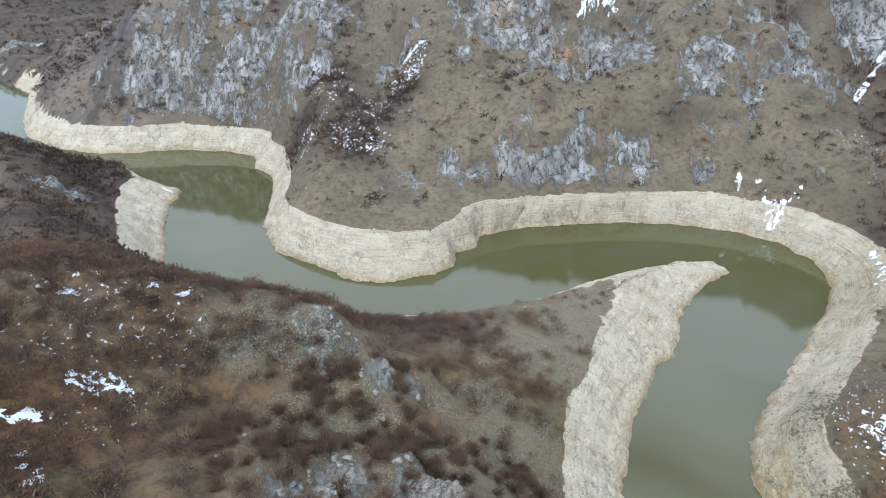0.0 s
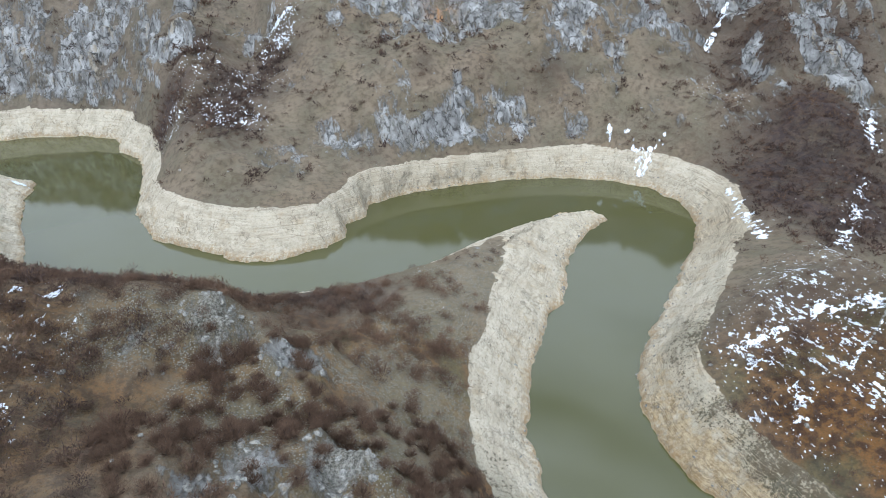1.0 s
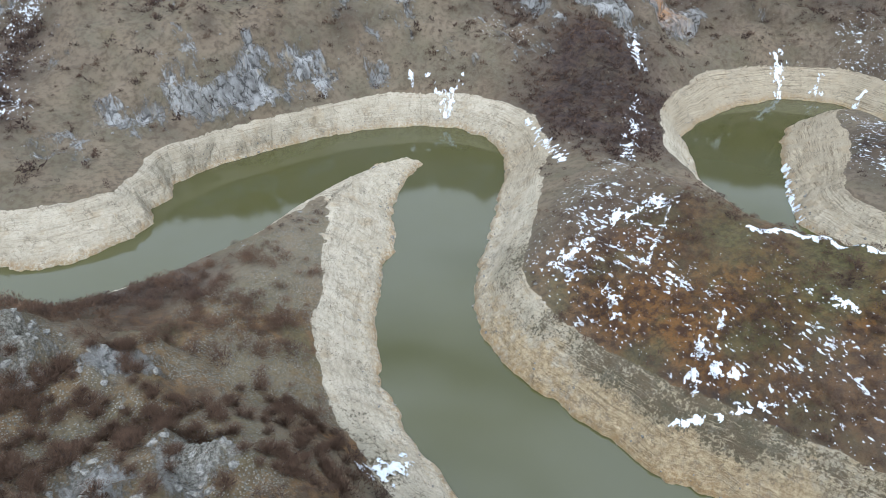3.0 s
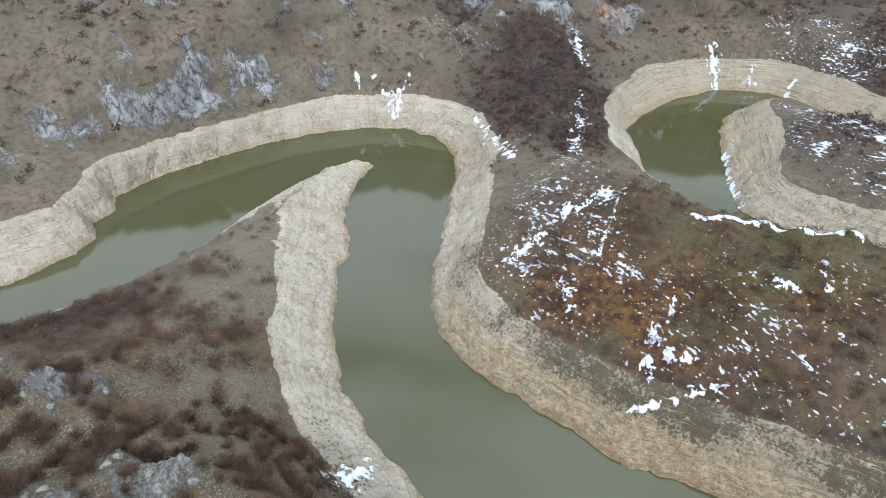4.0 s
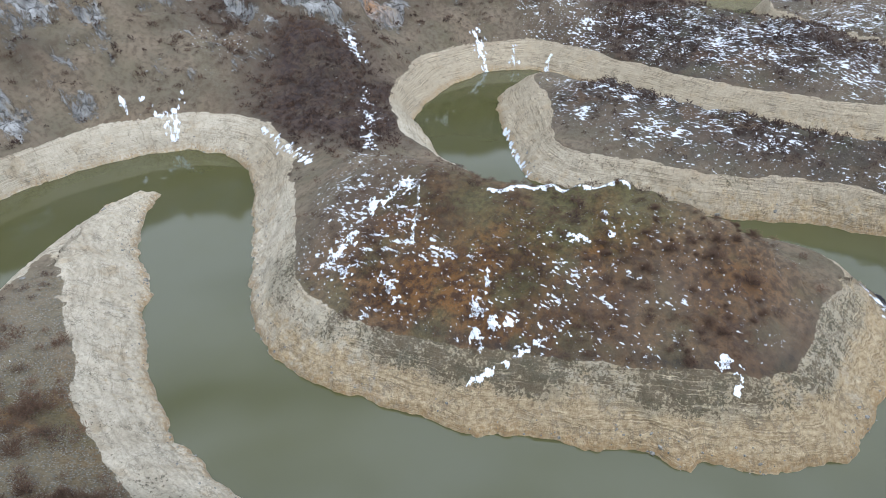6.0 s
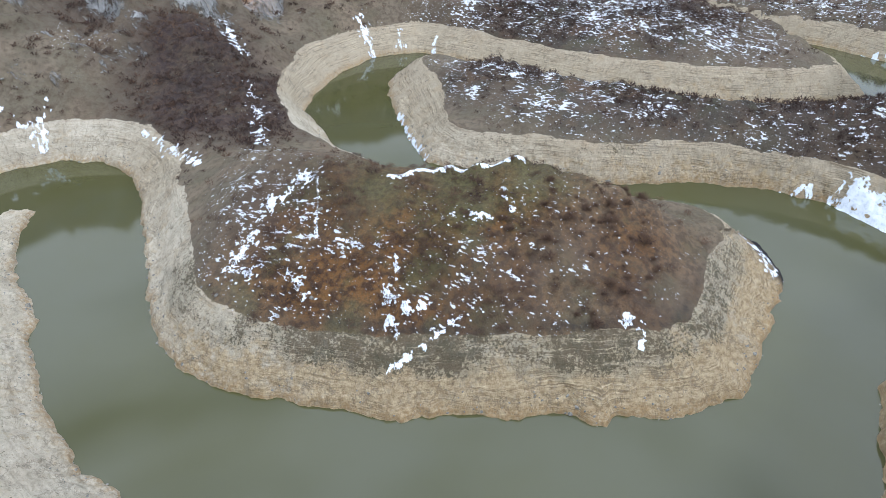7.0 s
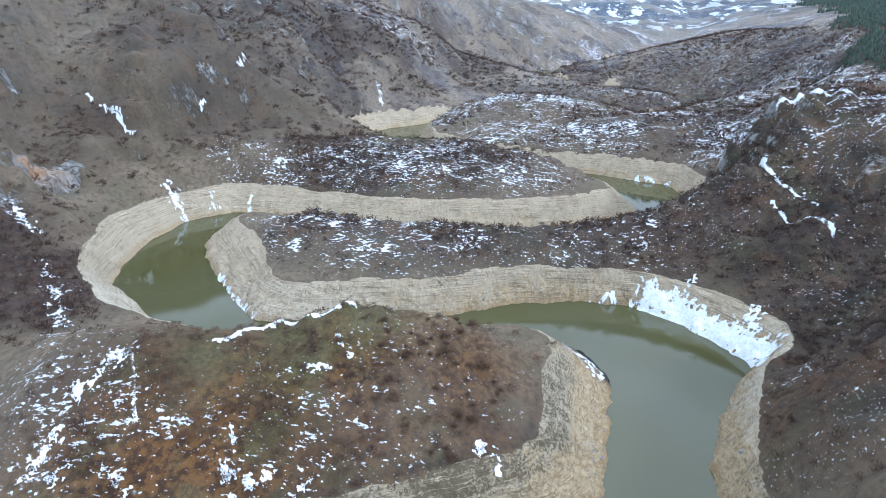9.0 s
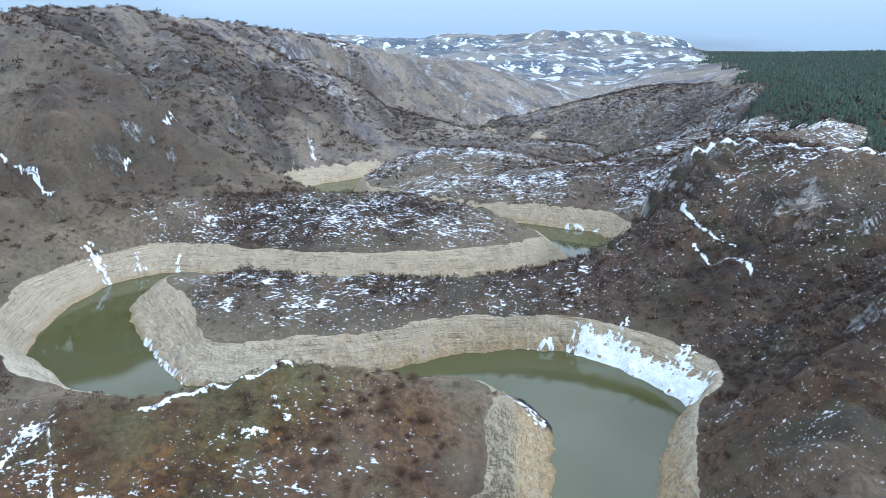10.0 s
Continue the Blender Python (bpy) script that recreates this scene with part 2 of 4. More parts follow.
    rel = k.math("ADD", k.math("MULTIPLY", fine, 0.5), k.math("ADD", mid, k.math("MULTIPLY", thin, k.math("MULTIPLY", bank_f, k.math("MULTIPLY", bedded, 0.30)))))
    rel = k.math("ADD", rel, k.math("MULTIPLY", k.math("SUBTRACT", seam, k.math("MULTIPLY", cleft, 0.35)), k.math("MULTIPLY", rock_f, 1.1)))
    k.bump(rel, 2.6, 0.9)
    return k.colour(col)


def water_material():
    k = Mat("river_water", 0.06)
    k.b.inputs["Specular IOR Level"].default_value = 1.0
    k.b.inputs["IOR"].default_value = 1.33
    silt = k.noise(0.012, 4)
    col = k.mix(k.step(silt, 0.35, 0.65), (0.058, 0.057, 0.019), (0.062, 0.062, 0.028))
    k.bump(k.noise(0.9, 3), 0.02, 0.25)
    return k.colour(col)


GROUND, WATER = ground_material(), water_material()


# ---- noise on arrays ----
def lattice(ix, iy, seed):
    n = (ix.astype(np.int64) * 374761393 + iy.astype(np.int64) * 668265263 + seed * 974711) & 0x7FFFFFFF
    n = ((n ^ (n >> 13)) * 1274126177) & 0x7FFFFFFF
    return (((n ^ (n >> 16)) & 0xFFFF) / 65535.0).astype(np.float32)


def vnoise(x, y, seed=0):
    ix, iy = np.floor(x), np.floor(y)
    fx, fy = x - ix, y - iy
    u, v = fx * fx * fx * (fx * (fx * 6 - 15) + 10), fy * fy * fy * (fy * (fy * 6 - 15) + 10)
    a, b = lattice(ix, iy, seed), lattice(ix + 1, iy, seed)
    c, d = lattice(ix, iy + 1, seed), lattice(ix + 1, iy + 1, seed)
    return (a + (b - a) * u) * (1 - v) + (c + (d - c) * u) * v


def fbm(x, y, scale, octaves=4, seed=0, gain=0.5):
    total, amp, norm = 0.0, 1.0, 0.0
    for o in range(octaves):
        k = 2.03 ** o / scale
        total = total + amp * vnoise(x * k + 31.7 * o, y * k - 17.3 * o, seed + o)
        norm, amp = norm + amp, amp * gain
    return total / norm


def smooth(v, lo, hi):
    q = np.clip((v - lo) / (hi - lo), 0, 1)
    return q * q * (3 - 2 * q)


# ---- the plan: shores (x, y, width of the bleached bank), ridges and hollows (x, y, z) ----
BANK = 16.0
SHORE_CLIFFS = [
    (-620, 760, 14), (-478, 694, 14), (-410, 634, 14), (-362, 540, 14), (-330, 490, 16), (-289, 458, 16), (-250, 446, 14),
    (-223, 450, 12), (-196, 456, 12), (-161, 452, 12), (-137, 441, 14), (-129, 417, 12), (-115, 402, 12), (-109, 382, 12),
    (-103, 350, 14), (-101, 322, 14), (-86, 291, 14), (-64, 276, 16), (-41, 259, 24), (-22, 260, 24), (-4, 267, 18),
    (6, 276, 12), (7, 288, 10), (17, 294, 8), (19, 308, 7), (36, 317, 7), (52, 321, 8), (101, 326, 9), (132, 323, 12),
    (155, 316, 12), (177, 301, 14)]
SHORE_ISLAND = [
    (185, 280, 16), (183, 263, 20), (171, 239, 24), (153, 220, 20), (140, 202, 18), (128, 189, 18), (113, 173, 18),
    (102, 158, 15), (93, 140, 15), (92, 124, 16), (97, 104, 16), (102, 84, 18), (104, 69, 18), (115, 52, 17),
    (121, 34, 19), (130, 22, 18), (130, 10, 20), (136, 7, 20), (141, -7, 20), (159, -25, 22), (178, -28, 22), (213, -33, 27),
    (231, -34, 29), (249, -24, 22), (253, -7, 14), (256, 5, 12), (250, 30, 12), (240, 60, 12), (228, 95, 12), (224, 120, 10),
    (230, 142, 10), (237, 159, 15)]
SHORE_BASIN = [
    (250, 183, 18), (282, 226, 15), (308, 236, 18), (345, 243, 25), (382, 238, 20), (406, 216, 20), (405, 190, 18),
    (400, 150, 16), (393, 87, 14), (400, 20, 14), (416, -26, 14), (446, -74, 20), (480, -66, 20), (505, -45, 16), (524, 0, 12),
    (546, 62, 12), (584, 124, 12), (630, 163, 14), (652, 205, 16), (668, 203, 20), (715, 168, 24), (740, 140, 14), (800, 100, 10),
    (840, 50, 8), (835, 0, 8), (812, -46, 11), (800, -120, 12), (830, -180, 16), (900, -190, 16), (1000, -100, 16)]
SHORE_UPRIVER = [
    (1150, 40, 12), (1290, 15, 14), (1340, -65, 10), (1480, -165, 12), (1600, -230, 20),
    (1600, -270, 20), (1450, -210, 20), (1310, -100, 20), (1270, -25, 20), (1165, -5, 20), (1040, -130, 20), (910, -232, 16),
    (790, -215, 16), (760, -120, 18), (775, -46, 18), (795, 0, 16), (800, 45, 16), (765, 90, 16), (725, 122, 14), (680, 130, 12),
    (624, 112, 7), (584, 62, 6), (560, 0, 9), (548, -50, 12), (535, -80, 13), (522, -107, 12)]
SHORE_SPIT = [
    (500, -112, 14), (470, -118, 14), (430, -105, 14), (395, -75, 14), (372, -30, 12), (362, 20, 12), (360, 90, 12), (372, 150, 12),
    (385, 185, 14), (380, 200, 16), (360, 207, 20), (345, 205, 24), (325, 194, 28), (297, 171, 24), (268, 145, 18),
    (256, 131, 14), (253, 110, 14), (262, 80, 14), (272, 49, 13), (282, 26, 12), (292, 9, 11), (301, -26, 8), (299, -49, 10),
    (286, -70, 13), (268, -84, 16), (252, -95, 16), (246, -95, 10), (235, -85, 10), (206, -72, 11), (181, -64, 10), (160, -62, 8)]
SHORE_NEAR = [
    (140, -62, 8), (122, -56, 8), (105, -42, 8), (90, -18, 8), (78, 10, 9), (64, 38, 12), (56, 65, 16), (54, 90, 20), (52, 113, 21),
    (54, 135, 21), (61, 155, 20), (70, 175, 20), (81, 195, 21), (89, 202, 22), (95, 213, 23), (104, 235, 25), (115, 247, 26),
    (124, 259, 26), (139, 268, 30), (134, 277, 30), (116, 277, 30), (86, 266, 21), (56, 249, 17), (38, 233, 14), (22, 224, 12),
    (0, 216, 9), (-25, 214, 9), (-60, 222, 9), (-95, 240, 10), (-121, 257, 14)]
SHORE_WEST = [
    (-139, 276, 18), (-143, 294, 20), (-156, 322, 22), (-163, 350, 24), (-164, 372, 22), (-180, 378, 16), (-203, 392, 10),
    (-240, 405, 10), (-290, 415, 10), (-340, 440, 10), (-385, 480, 12), (-420, 520, 12), (-520, 590, 14), (-600, 640, 14),
    (-700, 700, 14)]
RIVER = SHORE_CLIFFS + SHORE_ISLAND + SHORE_BASIN + SHORE_UPRIVER + SHORE_SPIT + SHORE_NEAR + SHORE_WEST

RIDGES = [
    # hill under the drone, running out to the spit
    [(-160, -120, 95), (-120, 0, 92), (-100, 60, 88), (-104, 128, 76), (-69, 142, 65), (-37, 140, 58), (-18, 130, 52),
     (0, 146, 36), (22, 172, 24), (48, 198, 19), (72, 222, 17)],
    [(-100, 60, 88), (-37, 77, 66), (0, 85, 56), (10, 60, 58), (20, 10, 58), (60, -60, 52)],
    # west shoulder and the low spit beneath it
    [(-104, 128, 76), (-150, 200, 52), (-190, 260, 48), (-240, 330, 46), (-260, 352, 42), (-300, 380, 30)],
    [(-240, 330, 46), (-215, 362, 22), (-190, 355, 17)],
    # long north wall of the gorge
    [(-334, 523, 40), (-316, 545, 58), (-274, 570, 82), (-224, 590, 110), (-120, 600, 138), (0, 565, 150), (88, 540, 152),
     (180, 510, 152), (270, 490, 155), (360, 460, 165), (470, 440, 176), (608, 439, 178), (760, 430, 192), (863, 397, 190),
     (1080, 340, 175), (1274, 260, 163), (1500, 120, 140), (1700, -16, 119)],
    [(-110, 590, 132), (-84, 440, 74), (-70, 400, 58), (-60, 330, 34), (-40, 296, 20)],
    [(0, 560, 148), (20, 440, 92), (50, 405, 68)],
    [(180, 510, 152), (190, 430, 100), (205, 380, 72), (215, 345, 46)],
    [(608, 439, 178), (552, 345, 162), (480, 312, 126), (430, 295, 78), (402, 278, 42)],
    [(863, 397, 190), (700, 330, 142), (640, 290, 112), (600, 250, 84), (625, 222, 56), (640, 212, 36)],
    [(360, 450, 160), (310, 360, 92), (280, 300, 54), (258, 268, 34), (232, 240, 24), (205, 212, 20), (190, 192, 22), (172, 150, 38)],
    # humped island at the end of the neck
    [(172, 150, 38), (173, 128, 40), (176, 106, 37), (190, 88, 38), (200, 62, 41), (206, 40, 39), (214, 20, 31), (220, 2, 19)],
    # second spit with the neck to the east hill
    [(318, 168, 20), (346, 130, 28), (334, 93, 28), (330, 42, 27), (332, -21, 30), (340, -62, 36), (365, -110, 62),
     (392, -150, 94)],
    [(398, -92, 40), (402, -112, 68), (404, -138, 92)],
    # flat-topped east hill and the plateau behind it
    [(408, -138, 93), (400, -160, 96), (378, -186, 98), (339, -216, 100), (300, -250, 102), (240, -300, 104)],
    [(400, -160, 96), (480, -260, 100), (622, -330, 102), (932, -370, 107), (1052, -330, 93), (1464, -340, 70)],
    [(510, -315, 102), (700, -600, 105), (1380, -588, 108), (2267, -1053, 108)],
    [(480, -260, 100), (700, -420, 105), (1000, -640, 107), (1500, -1000, 108), (2600, -1700, 110)],
    [(622, -330, 102), (900, -450, 107), (1380, -588, 108), (2600, -900, 108)],
    [(424, -300, 101), (600, -520, 105), (900, -900, 108), (1500, -1500, 110)],
    # near slope south of the channel
    [(60, -60, 52), (110, -100, 60), (149, -95, 52), (189, -130, 68), (205, -150, 75), (240, -300, 104)],
    [(205, -125, 52), (214, -114, 36), (225, -108, 16)],
    # peninsula across the second bend
    [(393, 309, 58), (430, 260, 48), (448, 223, 42), (500, 160, 38), (498, 61, 39), (488, -10, 30), (474, -42, 18)],
    [(672, 112, 18), (690, 92, 32), (712, 40, 44), (722, -20, 42), (715, -75, 32), (690, -110, 22)],
    [(560, -125, 26), (610, -100, 38), (680, -150, 34), (740, -260, 60)],
    [(900, 40, 30), (1000, 30, 28), (1092, 132, 44)],
    [(1000, 260, 130), (1092, 140, 46)],
]
HOLLOWS = [
    [(258, -102, 20), (280, -150, 34), (300, -200, 58)],
    [(320, -110, 30), (318, -150, 52), (318, -190, 72)],
    [(510, -122, 16), (500, -165, 30), (540, -215, 46), (620, -245, 62)],
    [(100, 420, 58), (140, 470, 96)],
    [(-150, 460, 20), (-140, 520, 66)],
    [(700, 200, 24), (800, 260, 70), (900, 300, 110)],
    [(1600, -250, 16), (1886, -330, 20), (2400, -500, 30), (3200, -650, 60)],
]


def sampled(lines, step):
    out = []
    for line in lines:
        for a, b in zip(line[:-1], line[1:]):
            n = max(2, int(math.dist(a[:2], b[:2]) / step))
            out += [[a[i] + (b[i] - a[i]) * q / n for i in range(3)] for q in range(n)]
        out.append(list(line[-1]))
    return np.array(out, float)


HIGH, LOW = sampled(RIDGES, 12), sampled(HOLLOWS, 12)
LOOP = np.array(RIVER + RIVER[:1], float)


def river_distance(x, y):
    """Distance to the shore (below zero on the water) and the width of the bank there."""
    best, width, odd = np.full(x.shape, 1e12, x.dtype), np.zeros(x.shape, x.dtype), np.zeros(x.shape, bool)
    for (ax, ay, aw), (bx, by, bw) in zip(LOOP[:-1], LOOP[1:]):
        ex, ey = bx - ax, by - ay
        q = np.clip(((x - ax) * ex + (y - ay) * ey) / (ex * ex + ey * ey), 0, 1)
        d = (x - ax - q * ex) ** 2 + (y - ay - q * ey) ** 2
        near = d < best
        best = np.where(near, d, best)
        width = np.where(near, aw + (bw - aw) * q, width)
        if ay != by:
            odd ^= ((ay > y) != (by > y)) & (x < ex * (y - ay) / ey + ax)
    return np.sqrt(best) * np.where(odd, -1, 1), width


def nearest(points, x, y):
    """Distance to the nearest of the points and their height, shared out by closeness."""
    best, top, low = np.full(x.shape, 1e12, x.dtype), np.zeros(x.shape, x.dtype), np.zeros(x.shape, x.dtype)
    for px, py, pz in points:
        d = (x - px) ** 2 + (y - py) ** 2 + 4.0
        best = np.minimum(best, d)
        w = 1 / (d * d * d)
        top, low = top + w * pz, low + w
    return np.sqrt(best), top / low


def blobs(x, y, spots, power=2):
    """Sum of soft round patches (x, y, radius, strength)."""
    v = np.zeros(x.shape, x.dtype)
    for cx, cy, r, s in spots:
        v = np.maximum(v, s * np.exp(-(((x - cx) ** 2 + (y - cy) ** 2) / (r * r)) ** (power / 2)))
    return v


CRAGS = [(40, 345, 26, 0.8), (75, 345, 22, 1.0), (110, 352, 26, 0.8), (150, 345, 20, 0.7), (70, 440, 40, 1.0), (40, 470, 45, 1.0), (110, 430, 30, 0.9),
         (160, 380, 40, 0.7), (210, 390, 50, 0.6), (-160, 480, 60, 0.9), (-220, 500, 60, 0.8), (-100, 500, 60, 0.8), (10, 340, 20, 0.7), (-20, 320, 20, 0.5),
         (-20, 90, 13, 0.9), (-5, 92, 10, 0.9), (-30, 100, 14, 0.7), (-30, 140, 14, 0.9), (-14, 130, 9, 1.0), (-50, 130, 14, 0.6),
         (-190, 300, 20, 0.8), (345, 308, 26, 1.0), (325, -172, 18, 0.8),
         (300, -230, 30, 0.4), (700, 300, 80, 0.5), (560, 300, 60, 0.5), (1400, 100, 200, 0.6)]


def pinewood(x, y):
    """How deep a place lies inside the pinewood, which opens out eastward behind the rim (degrees)."""
    r, az = np.hypot(x, y), np.degrees(np.arctan2(x, y))
    edge = np.interp(r, (500, 560, 640, 720, 1000, 2000, 4000), (122, 119.0, 116.0, 113.4, 112.0, 109.4, 108.0))
    return np.minimum(az - edge + 5.0 * (fbm(x, y, 260, 3, 123) - 0.5), (r - 500) / 12.0)


def shore(x, y):
    """river_distance with a ragged waterline."""
    wx = x + 3.5 * (fbm(x, y, 9, 3, 5) - 0.5) + 1.8 * (fbm(x, y, 3.2, 2, 7) - 0.5)
    wy = y + 3.5 * (fbm(x, y, 9, 3, 6) - 0.5) + 1.8 * (fbm(x, y, 3.2, 2, 8) - 0.5)
    return river_distance(wx, wy)


def land(x, y, ease=0.0):
    """Height and cover of the land at x, y; ease rounds the inner edge of the bank."""
    wx = x + 16 * (fbm(x, y, 60, 3, 11) - 0.5) + 5 * (fbm(x, y, 14, 2, 12) - 0.5)
    wy = y + 16 * (fbm(x, y, 60, 3, 21) - 0.5) + 5 * (fbm(x, y, 14, 2, 22) - 0.5)
    ds, width = shore(x, y)
    width = np.maximum(width - ease * smooth(ds, 2, 9), 2)
    dr, zr = nearest(HIGH, wx, wy)
    dl, zl = nearest(LOW, wx, wy)
    rise = np.maximum(ds - width, 0)
    # the low line is the bank's edge or a dry hollow, whichever is nearer
    ws, wl_ = 1 / (rise + 1.0) ** 3, 1 / (dl + 1.0) ** 3
    low = (BANK * ws + zl * wl_) / (ws + wl_)
    dlow = np.minimum(rise, dl)
    s = dlow / (dlow + dr + 0.01)
    s = 1 - (1 - s) ** 1.32
    h = low + (zr - low) * s
    up = smooth(rise, 0, 25)
    h = h + up * ((fbm(x, y, 45, 4, 31) - 0.5) * 7 + (fbm(x, y, 9, 4, 37) - 0.5) * 2.2)
    wall = smooth(y + 0.35 * x, 340, 420) * up
    rib = 1 - np.abs(2 * fbm(wx * 1.0, wy * 0.28, 42, 3, 33) - 1)
    h = h + wall * (rib - 0.7) * 16
    east = smooth(x, 340, 440) * smooth(y - 0.12 * x, 110, 200) * up
    h = h + east * (0.72 - np.abs(2 * fbm(wx * 0.9 + 0.5 * wy, wy * 0.5 - 0.3 * wx, 75, 4, 35) - 1)) * 26 * smooth(dr, 6, 70)
    far = smooth(np.hypot(x, y), 900, 2500)
    flat = smooth(pinewood(x, y), -4, 1)
    h = h + far * ((fbm(x, y, 700, 5, 41) - 0.45) * 150) * (1 - 0.9 * flat)
    edge = smooth(np.hypot(x, y), 2600, 4300)
    h = h + edge * (60 + 130 * fbm(x, y, 1300, 4, 47)) * (1 - 0.75 * flat)
    # crags stand as broken steps
    crag = blobs(x, y, CRAGS)
    wall_rock = wall * smooth(fbm(x * 1.0, y * 0.42 + 0.2 * x, 15, 5, 53, 0.62), 0.42, 0.60) * smooth(fbm(x, y, 60, 4, 54), 0.32, 0.58) * smooth(360 - x, 0, 60)
    crag = np.maximum(crag, 0.95 * wall_rock * (np.hypot(x, y) < 900))
    crag = smooth(crag + 1.1 * (fbm(x, y, 16, 4, 51) - 0.5), 0.12, 0.95) * smooth(rise, 0, 5)
    step = 9.0 + 5 * fbm(x, y, 50, 2, 55)
    q = h / step + 0.6 * fbm(x, y, 12, 3, 57)
    stair = (np.floor(q) + smooth(q - np.floor(q), 0.62, 0.98) - 0.6 * fbm(x, y, 12, 3, 57)) * step
    h = np.where(crag > 0, h + (stair - h) * 0.85 * crag, h)
    h = h + crag * ((fbm(x, y, 5, 3, 59) - 0.5) * 4 + (0.75 - np.abs(2 * fbm(x, y * 0.4, 13, 3, 58) - 1)) * 6)
    # bleached bank
    q = np.clip(ds / np.maximum(width, 1), 0, 1)
    lip = 1.2 * smooth(ds, 0.0, 1.2)
    bank_h = lip + (BANK - 1.2) * (0.65 * q + 0.35 * smooth(q, 0.0, 1.0)) ** 0.9
    bank_h = bank_h + (fbm(x, y, 6, 4, 63, 0.65) - 0.5) * 1.7 * smooth(ds, 0.5, 3) + (fbm(x, y, 30, 3, 64) - 0.5) * 1.6 * smooth(ds, 1, 6) * smooth(width - ds, 0, 4)
    bank_h = bank_h + (fbm(x, y, 2.6, 3, 66, 0.6) - 0.5) * 2.4 * np.exp(-np.maximum(ds, 0) / 4.5) * smooth(ds, 0.2, 1.2)
    # beds of uneven thickness weather back as small steps
    b = bank_h / 0.95 + 0.9 * np.sin(bank_h * 1.3) * 0.4 + 0.8 * (fbm(x, y, 60, 2, 61) - 0.5)
    tread = smooth(b - np.floor(b), 0.45, 0.95) - (b - np.floor(b))
    bank_h = bank_h + 0.95 * tread * (0.25 + 0.75 * smooth(fbm(x, y, 26, 3, 62), 0.35, 0.6)) * smooth(ds, 0.6, 1.6)
    h = np.where(ds < width, np.minimum(bank_h, BANK + 3), h)
    h = np.where(ds < 0, np.maximum(-7, ds * 0.9), h)
    level = h + 3.0 * (fbm(x, y, 22, 4, 71) - 0.5)
    bank = 1 - smooth(level, BANK - 1.0, BANK + 1.0)
    bank = np.minimum(bank, 1 - smooth(rise + (1.5 + 3.5 * smooth(-np.hypot(x, y), -330, -250)) * (fbm(x, y, 6, 3, 74, 0.65) - 0.5), 0.8, 3.4))
    away = np.hypot(x, y)
    bank = bank * (1 - smooth(away, 770, 830) * smooth(fbm(x, y, 80, 3, 73), 0.22, 0.42)) * (away < 1500)
    return h, bank, crag, ds, width, rise


SCRUB = [(355, -95, 60, 0.95), (270, -150, 70, 0.9), (210, -130, 60, 0.75), (400, -190, 60, 0.8), (300, -120, 45, 0.9), (262, 350, 34, 0.8), (275, 400, 34, 0.75), (226, 440, 16, 0.8), (236, 480, 18, 0.8), (215, 400, 12, 0.7), (60, 372, 10, 0.5), (140, 372, 12, 0.5), (172, 28, 26, 0.4), (150, 45, 26, 0.4), (150, 150, 26, 0.5), (160, 125, 26, 0.3),
         (-190, 330, 60, 1.0), (-230, 360, 60, 1.0), (-160, 240, 50, 1.0), (-115, 190, 45, 1.0), (235, 245, 42, 1.3), (258, 278, 40, 1.2), (225, 218, 28, 1.2), (205, 200, 16, 0.8), (270, 235, 24, 0.9),
         (-40, 195, 40, 1.0), (0, 190, 30, 1.0), (-90, 205, 35, 1.0), (340, 120, 34, 0.9), (334, 40, 34, 0.9), (340, -40, 40, 0.9), (330, -100, 60, 0.9),
         (260, -130, 50, 0.8), (460, 150, 70, 0.9), (480, 50, 60, 0.9), (500, 250, 80, 0.45), (760, 20, 90, 0.9), (700, 300, 160, 0.42), (900, 260, 200, 0.55), (620, -180, 120, 1.0),
         (850, -220, 200, 1.0), (1200, -200, 300, 1.0), (-55, 360, 24, 0.95), (-45, 388, 24, 0.9), (-30, 415, 22, 0.8), (-120, 360, 25, 1.0), (-90, 390, 22, 0.9), (-75, 420, 20, 0.8), (300, 330, 40, 0.6), (390, 320, 50, 0.6), (-320, 560, 70, 0.9)]
RUST = [(190, -110, 40, 1.0), (240, -165, 40, 0.9), (150, 85, 45, 1.25), (185, 55, 32, 1.0), (190, 22, 30, 0.85), (140, 110, 40, 1.1), (160, 60, 42, 1.0), (172, 22, 26, 0.8), (205, 25, 24, 0.55), (-75, 90, 45, 0.9), (-50, 112, 22, 0.7), (-62, 130, 20, 0.8), (-10, 150, 16, 0.5), (25, 110, 14, 0.5), (200, -130, 60, 0.8),
        (370, -110, 40, 0.6), (380, -170, 50, 0.6)]
SNOWY = [(780, -235, 110, 0.78), (950, -250, 140, 0.78), (660, -120, 50, 0.66), (480, -250, 90, 0.82), (620, -350, 150, 0.82), (560, -180, 70, 0.76), (138, 135, 30, 0.62), (235, 215, 14, 0.5), (215, -135, 60, 0.44),
         (160, 152, 30, 0.66), (128, 112, 26, 0.58), (195, 180, 16, 0.6), (150, 62, 46, 0.48), (330, 138, 44, 0.74), (318, 80, 46, 0.70), (320, 20, 48, 0.68), (328, -40, 48, 0.58), (345, -80, 45, 0.46), (370, -150, 50, 0.45), (330, -185, 50, 0.45), (610, -40, 80, 0.64), (600, 40, 60, 0.62), (172, 42, 40, 0.46), (200, 30, 40, 0.34), (130, 70, 20, 0.4),
